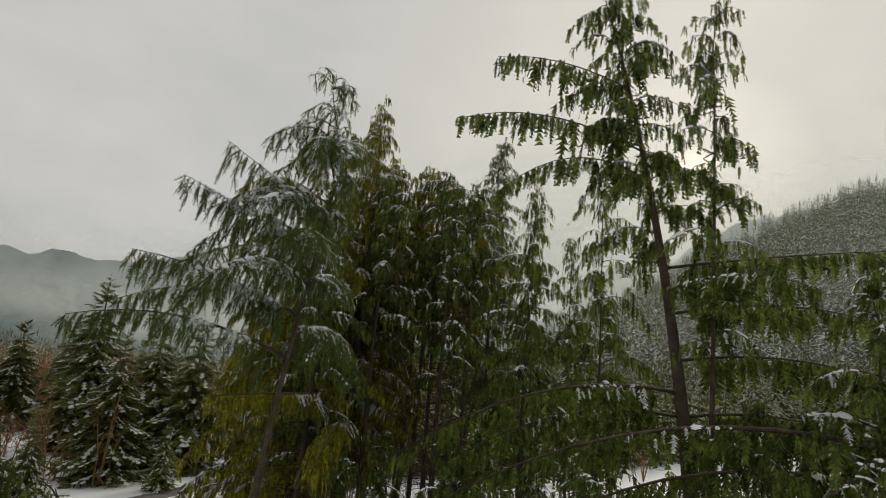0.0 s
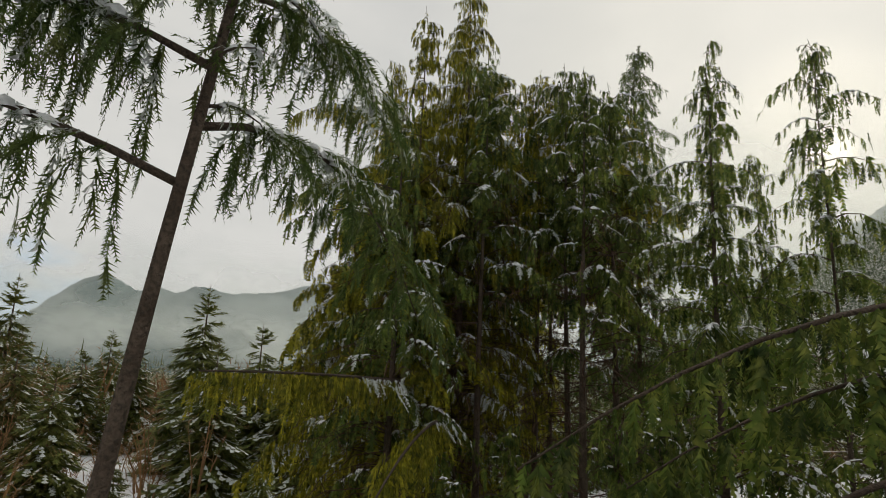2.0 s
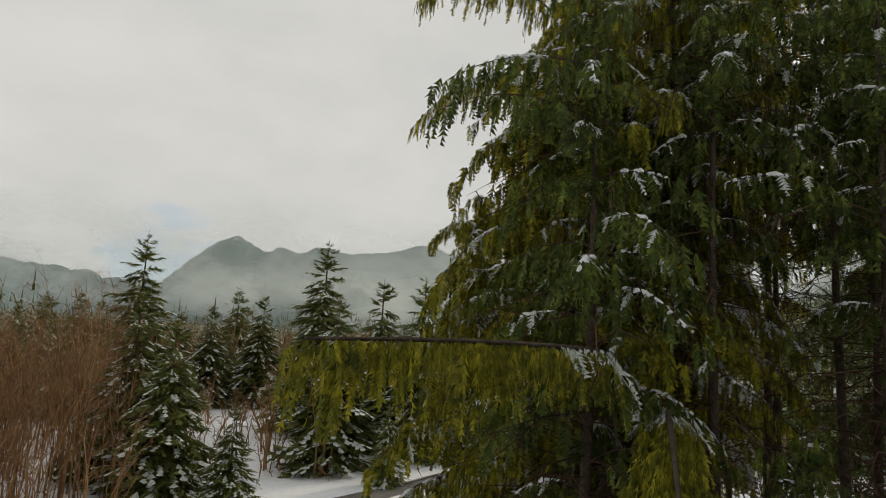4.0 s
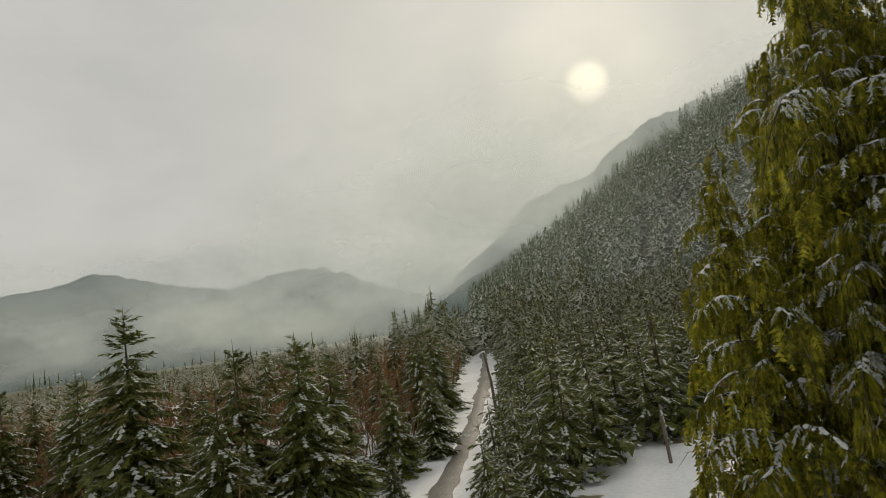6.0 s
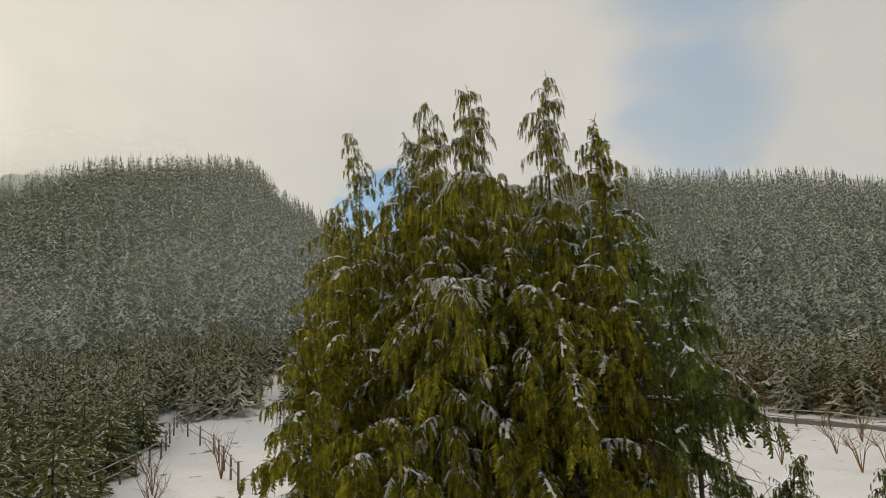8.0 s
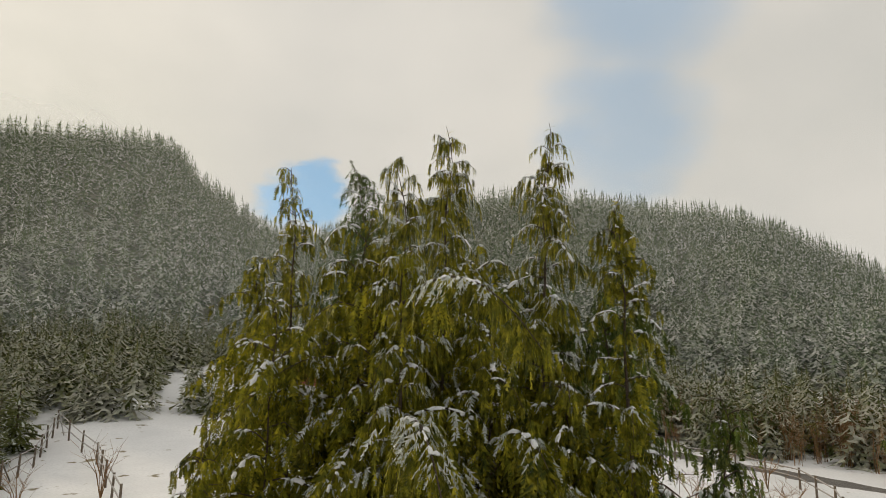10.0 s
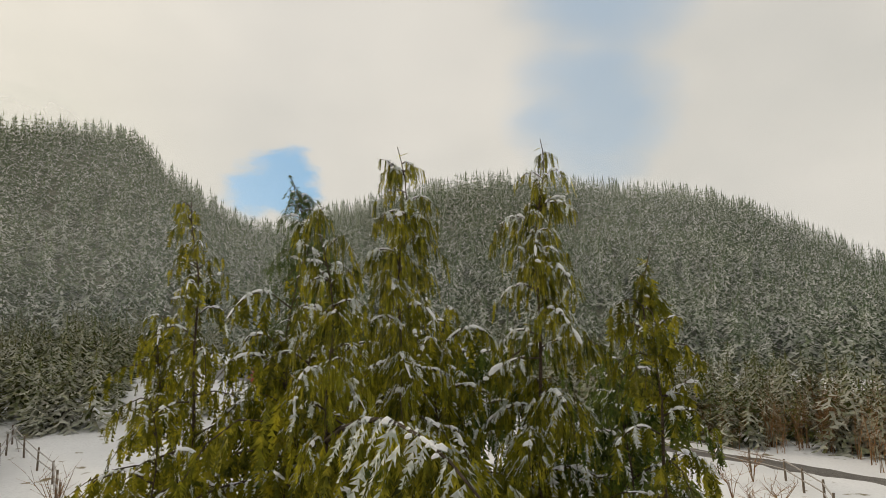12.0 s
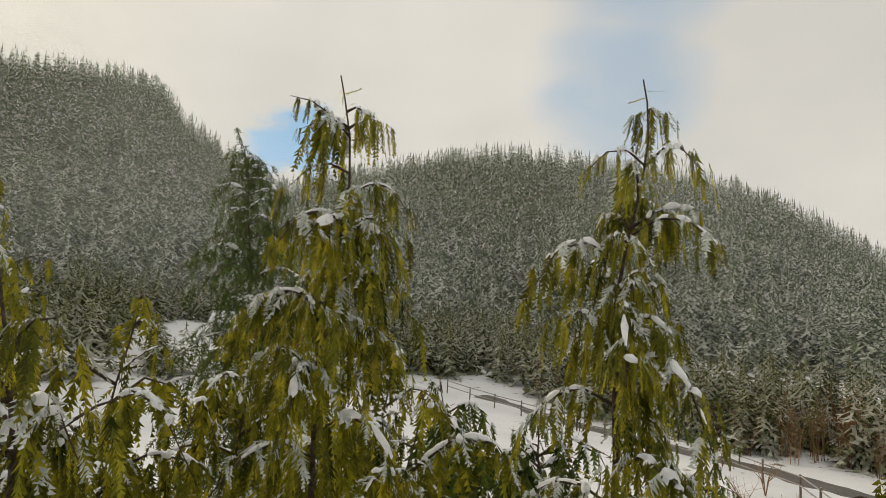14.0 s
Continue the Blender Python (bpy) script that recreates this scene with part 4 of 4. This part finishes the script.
while len(placed) < 262 and tries < 16000:
    tries += 1
    a, r = radians(rnd.uniform(42, 92)), 14 + 52 * rnd.random() ** 0.8
    x, y = CENTRE.x + r * math.sin(a), CENTRE.y + r * math.cos(a)
    if road_gap(x, y) > 1.7 and y < 5.6 + 0.62 * x and y > (13.6 - 0.085 * x if x > 28 else 11.2) - (14 if x > 74 else 0) and min(math.hypot(x - p, y - q) for p, q in placed) > 1.75:
        plant(rnd.choice(SMALL), x, y, rnd.uniform(3.4, 6.4) * min(1, 0.62 + r / 90) * min(1, 0.3 + road_gap(x, y) / 7), rnd, "plantation firs")
tries = 0
while len(placed) < 300 and tries < 6000:
    tries += 1
    a, r = radians(rnd.uniform(88, 154)), rnd.uniform(58, 92)
    x, y = CENTRE.x + r * math.sin(a), CENTRE.y + r * math.cos(a)
    if not in_field(x, y) and road_gap(x, y) > 3.2 and math.hypot(x - 84, y + 17) > 9 and min(math.hypot(x - p, y - q) for p, q in placed) > 2.0 and not (92.3 < math.degrees(a) < 94.2):
        plant(rnd.choice(SMALL), x, y, rnd.uniform(3.5, 6.5), rnd, "firs at the foot of the hill")
for ob in FIRS + SMALL:
    for o in (*ob.children_recursive, ob):
        bpy.data.objects.remove(o)


# ---- bare shrubs ----
def shrub(pile, rnd, x, y, tall, wide, stems, thick=1.0):
    """A leafless thicket plant: bowed stems with forking twigs."""
    z = lift(x, y)
    for _ in range(max(3, stems // 3)):
        a = rnd.uniform(0, 6.28)
        h = tall * rnd.uniform(0.5, 1.1)
        lean = Vector((math.cos(a), math.sin(a), 0)) * wide * rnd.uniform(0.2, 1.0)
        p = Vector((x, y, z - 0.05)) + lean * 0.25
        pts = [p + lean * u * u + Vector((0.06 * math.sin(9 * u + a), 0.06 * math.cos(7 * u + a), h * u)) for u in (0, 0.35, 0.7, 1.0)]
        side = Vector((-math.sin(a + 1), math.cos(a + 1), 0)) * (0.008 + 0.0035 * tall) * thick
        vs = []
        for k, q in enumerate(pts[:3]):
            w = side * (1 - 0.3 * k)
            vs += [tuple(q - w), tuple(q + w)]
        vs.append(tuple(pts[3]))
        pile.add(vs, [(0, 1, 3), (0, 3, 2), (2, 3, 5), (2, 5, 4), (4, 5, 6)])
        for _ in range(stems // 2 + 3):
            u = rnd.uniform(0.2, 0.98)
            b = pts[1].lerp(pts[2], (u - 0.2) / 0.5) if u < 0.7 else pts[2].lerp(pts[3], (u - 0.7) / 0.3)
            t = Vector((rnd.uniform(-1, 1), rnd.uniform(-1, 1), rnd.uniform(0.1, 1.1))).normalized() * tall * rnd.uniform(0.08, 0.24) * (1.2 - 0.5 * u)
            s2 = Vector((-t.y, t.x, 0.2)).normalized() * 0.009 * thick
            e = b + t
            pile.add([tuple(b - s2), tuple(b + s2), tuple(e)], [(0, 1, 2)])
            for _ in range(2):
                m = b.lerp(e, rnd.uniform(0.3, 0.8))
                f = m + Vector((rnd.uniform(-1, 1), rnd.uniform(-1, 1), rnd.uniform(-0.1, 1))) * t.length * 0.5
                pile.add([tuple(m - s2 * 0.7), tuple(m + s2 * 0.7), tuple(f)], [(0, 1, 2)])


rnd = random.Random(8)
pile = Pile()
for _ in range(300):
    x, y = rnd.uniform(-12, 3.2), rnd.uniform(9.0, 27)
    shrub(pile, rnd, x, y, rnd.uniform(4.0, 6.0) if y > 12 else rnd.uniform(2.0, 3.6), rnd.uniform(0.9, 1.8), 20)
for _ in range(120):
    x, y = rnd.uniform(-7, 1.8), rnd.uniform(-0.5, 9.5)
    if road_gap(x, y) > 1.6:
        shrub(pile, rnd, x, y, rnd.uniform(2.2, 3.7), rnd.uniform(0.7, 1.3), 20)
for _ in range(760):
    x, y = rnd.uniform(-18, 54), rnd.uniform(12, 66)
    if road_gap(x, y) > 2.6 and y > 6.5 + 0.62 * x:
        shrub(pile, rnd, x, y, rnd.uniform(1.4, 4.2), rnd.uniform(0.9, 1.8), 14, 1 + math.hypot(x, y) / 22)
for _ in range(700):
    x, y = rnd.uniform(-18, 40), rnd.uniform(9, 46)
    if road_gap(x, y) > 2.0 and y > 6.3 + 0.62 * x:
        shrub(pile, rnd, x, y, rnd.uniform(0.5, 1.5), rnd.uniform(0.5, 0.9), 11, 1.6)
for _ in range(620):
    a, r = radians(rnd.uniform(-30, 50)), rnd.uniform(34, 92)
    x, y = CENTRE.x + r * math.sin(a), CENTRE.y + r * math.cos(a)
    if road_gap(x, y) > 3.0 and y > 6.5 + 0.62 * x:
        shrub(pile, rnd, x, y, rnd.uniform(3.6, 5.6), rnd.uniform(1.0, 2.0), 10, 2.4 + r / 25)
for _ in range(260):
    a, r = radians(rnd.uniform(122, 157)), rnd.uniform(56, 80)
    x, y = CENTRE.x + r * math.sin(a), CENTRE.y + r * math.cos(a)
    if road_gap(x, y) > 3 and not in_field(x, y):
        shrub(pile, rnd, x, y, rnd.uniform(2.5, 5.5), rnd.uniform(0.9, 1.8), 20, 1.5)
for _ in range(40):
    a, r = radians(rnd.uniform(146, 160)), rnd.uniform(46, 62)
    x, y = CENTRE.x + r * math.sin(a), CENTRE.y + r * math.cos(a)
    if road_gap(x, y) > 2.5 and y < -44:
        shrub(pile, rnd, x, y, rnd.uniform(3, 6), rnd.uniform(0.8, 1.6), 18)
for _ in range(70):
    u = rnd.random()
    x, y = 13 + 30 * u + rnd.uniform(0.9, 2.2), 12.6 + 18.5 * u - rnd.uniform(0.8, 2.4)
    shrub(pile, rnd, x, y, rnd.uniform(0.5, 1.2), 0.5, 10)
tagged(new("alder_thicket", pile.mesh("alder_thicket", M_TWIG)), "leafless red-brown alder thicket", "shrubs", kind="stuff")


def field_bush(seed, x, y, tall):
    pile = Pile()
    r = random.Random(seed)
    z = lift(x, y)
    for _ in range(9):
        a = r.uniform(0, 6.28)
        d = Vector((math.cos(a), math.sin(a), 0))
        pts = [Vector((x, y, z - 0.05)), Vector((x, y, z)) + d * 0.12 * tall + Vector((0, 0, tall * 0.45)), Vector((x, y, z)) + d * tall * r.uniform(0.3, 0.55) + Vector((0, 0, tall * r.uniform(0.7, 1.0)))]
        pile.tube(pts, [0.03, 0.02, 0.006], 4)
        for _ in range(4):
            b = pts[1].lerp(pts[2], r.random())
            pile.tube([b, b + Vector((r.uniform(-0.3, 0.3), r.uniform(-0.3, 0.3), r.uniform(0.05, 0.35))) * tall], [0.012, 0.004], 3)
    return tagged(new("bare_bush", pile.mesh("bare_bush", M_TWIG)), "small leafless fruit bush standing in the snow", "bush", "bushes in the field")


for i, (x, y, h) in enumerate(((30.5, 8.4, 2.6), (35.5, 5.9, 2.2), (43, 6.3, 2.6), (46, 2.4, 3.2), (37, -41.0, 2.0), (31, -37, 2.2), (24.5, -28, 2.4), (25.3, -31, 2.0), (29, -32, 2.0), (28.5, -27, 2.2),
                               (40, -20, 2.2), (38, -10, 2.2), (48, -14, 2.2))):
    field_bush(90 + i, x, y, h)


# ---- fences ----
def fence(label, line, tall, gap, seed, braces=()):
    r = random.Random(seed)
    thing = new("rail_fence")
    tops = []
    for (ax, ay), (bx, by) in zip(line, line[1:]):
        n = max(1, round(math.hypot(bx - ax, by - ay) / gap))
        tops += [(ax + (bx - ax) * k / n, ay + (by - ay) * k / n) for k in range(n)]
    tops.append(line[-1])
    posts = []
    for x, y in tops:
        z = lift(x, y)
        p = Pile()
        dx, dy = r.uniform(-0.06, 0.06), r.uniform(-0.06, 0.06)
        h = tall * r.uniform(0.92, 1.08)
        p.tube([(x, y, z - 0.2), (x + dx, y + dy, z + h)], [0.075, 0.065], 6)
        part("post", p.mesh("post", M_WOOD), thing)
        posts.append(Vector((x, y, z)))
    for a, b in zip(posts, posts[1:]):
        for u in (0.48, 0.86):
            p = Pile()
            p.tube([a + Vector((0, 0, tall * u + r.uniform(-0.05, 0.05))), b + Vector((0, 0, tall * u + r.uniform(-0.05, 0.05)))], [0.05, 0.045], 5)
            part("rail", p.mesh("rail", M_WOOD), thing)
    for k in braces:
        p = Pile()
        a, b = posts[k], posts[min(k + 1, len(posts) - 1)]
        p.tube([a + Vector((0, 0, tall * 0.9)), a.lerp(b, 0.6)], [0.05, 0.045], 5)
        part("brace", p.mesh("brace", M_WOOD), thing)
    return tagged(thing, label, "fence")


fence("weathered split-rail fence beside the plantation, sagging in the snow", [(24, 9.5), (29.4, 11.6), (36, 11.3), (45, 9.2), (58, 6.6), (71, 5.8)], 1.7, 3.4, 1, (4, 9))
fence("weathered rail fence running back into the snowy field", [(71, 5.8), (57.5, 2.6), (41, 1.6)], 1.7, 4.2, 2, (0, 3))
fence("weathered rail fence along the road at the end of the field", [(66, -34.5), (52, -37.3), (44, -39.5), (36, -40.5), (30, -39), (25, -34.5), (21, -29)], 1.5, 3.2, 3)

# ---- pole, house, barn ----
pile = Pile()
pile.tube([(32.7, 23.0, lift(32.7, 23) - 0.1), (32.6, 23.0, 2.5), (32.4, 23.1, 4.3)], [0.10, 0.085, 0.05], 7)
tagged(new("leaning_pole", pile.mesh("leaning_pole", M_WOOD)), "thin grey leaning pole beside the gravel road", "pole")


def box(lo, hi):
    v = [(x, y, z) for z in (lo[2], hi[2]) for y in (lo[1], hi[1]) for x in (lo[0], hi[0])]
    f = [(0, 2, 3), (0, 3, 1), (4, 5, 7), (4, 7, 6), (0, 1, 5), (0, 5, 4), (2, 6, 7), (2, 7, 3), (0, 4, 6), (0, 6, 2), (1, 3, 7), (1, 7, 5)]
    return v, f


def house(name, label, category, x, y, z, turn, long, deep, wall_h, roof_h, wall_mat, windows):
    h = new(name)
    h.matrix_world = pose(x, y, z, 0, 0, turn)
    a, b = long / 2, deep / 2
    p = Pile()
    p.add(*box((-a, -b, -1.0), (a, b, wall_h)))
    p.add([(-a, -b, wall_h), (-a, b, wall_h), (-a, 0, wall_h + roof_h), (a, -b, wall_h), (a, b, wall_h), (a, 0, wall_h + roof_h)], [(0, 2, 1), (3, 4, 5)])
    part("wall", p.mesh("wall", wall_mat), h)
    p = Pile()
    for s in (-1, 1):
        e = s * (b + 0.4)
        lowz, topz = wall_h - 0.25, wall_h + roof_h + 0.02
        p.add([(-a - 0.4, e, lowz), (a + 0.4, e, lowz), (a + 0.4, 0, topz), (-a - 0.4, 0, topz),
               (-a - 0.4, e, lowz + 0.18), (a + 0.4, e, lowz + 0.18), (a + 0.4, 0, topz + 0.18), (-a - 0.4, 0, topz + 0.18)],
              [(0, 1, 2), (0, 2, 3), (4, 6, 5), (4, 7, 6), (0, 5, 1), (0, 4, 5), (0, 3, 7), (0, 7, 4), (1, 6, 2), (1, 5, 6)])
    part("roof", p.mesh("roof", M_ROOF), h, "roof under a blanket of snow")
    for u in windows:
        for s in (-1, 1):
            p = Pile()
            p.add(*box((u * a - 0.5, s * b - 0.05, 0.9), (u * a + 0.5, s * b + 0.05, 2.0)))
            part("window", p.mesh("window", M_GLASS), h)
    return tagged(h, label, category)


house("red_house", "small red wooden house with a snowy roof at the wood's edge", "house", 91.6, -23.5, lift(91.6, -23.5), 62, 8.0, 4.5, 2.2, 1.3, M_RED, (-0.5, 0.5))
house("barn", "low grey shed with a snow-covered roof", "shed", 95.2, -17.7, lift(95.2, -17.7), 66, 5.0, 3.5, 2.0, 1.0, M_GREYWALL, (0.0,))
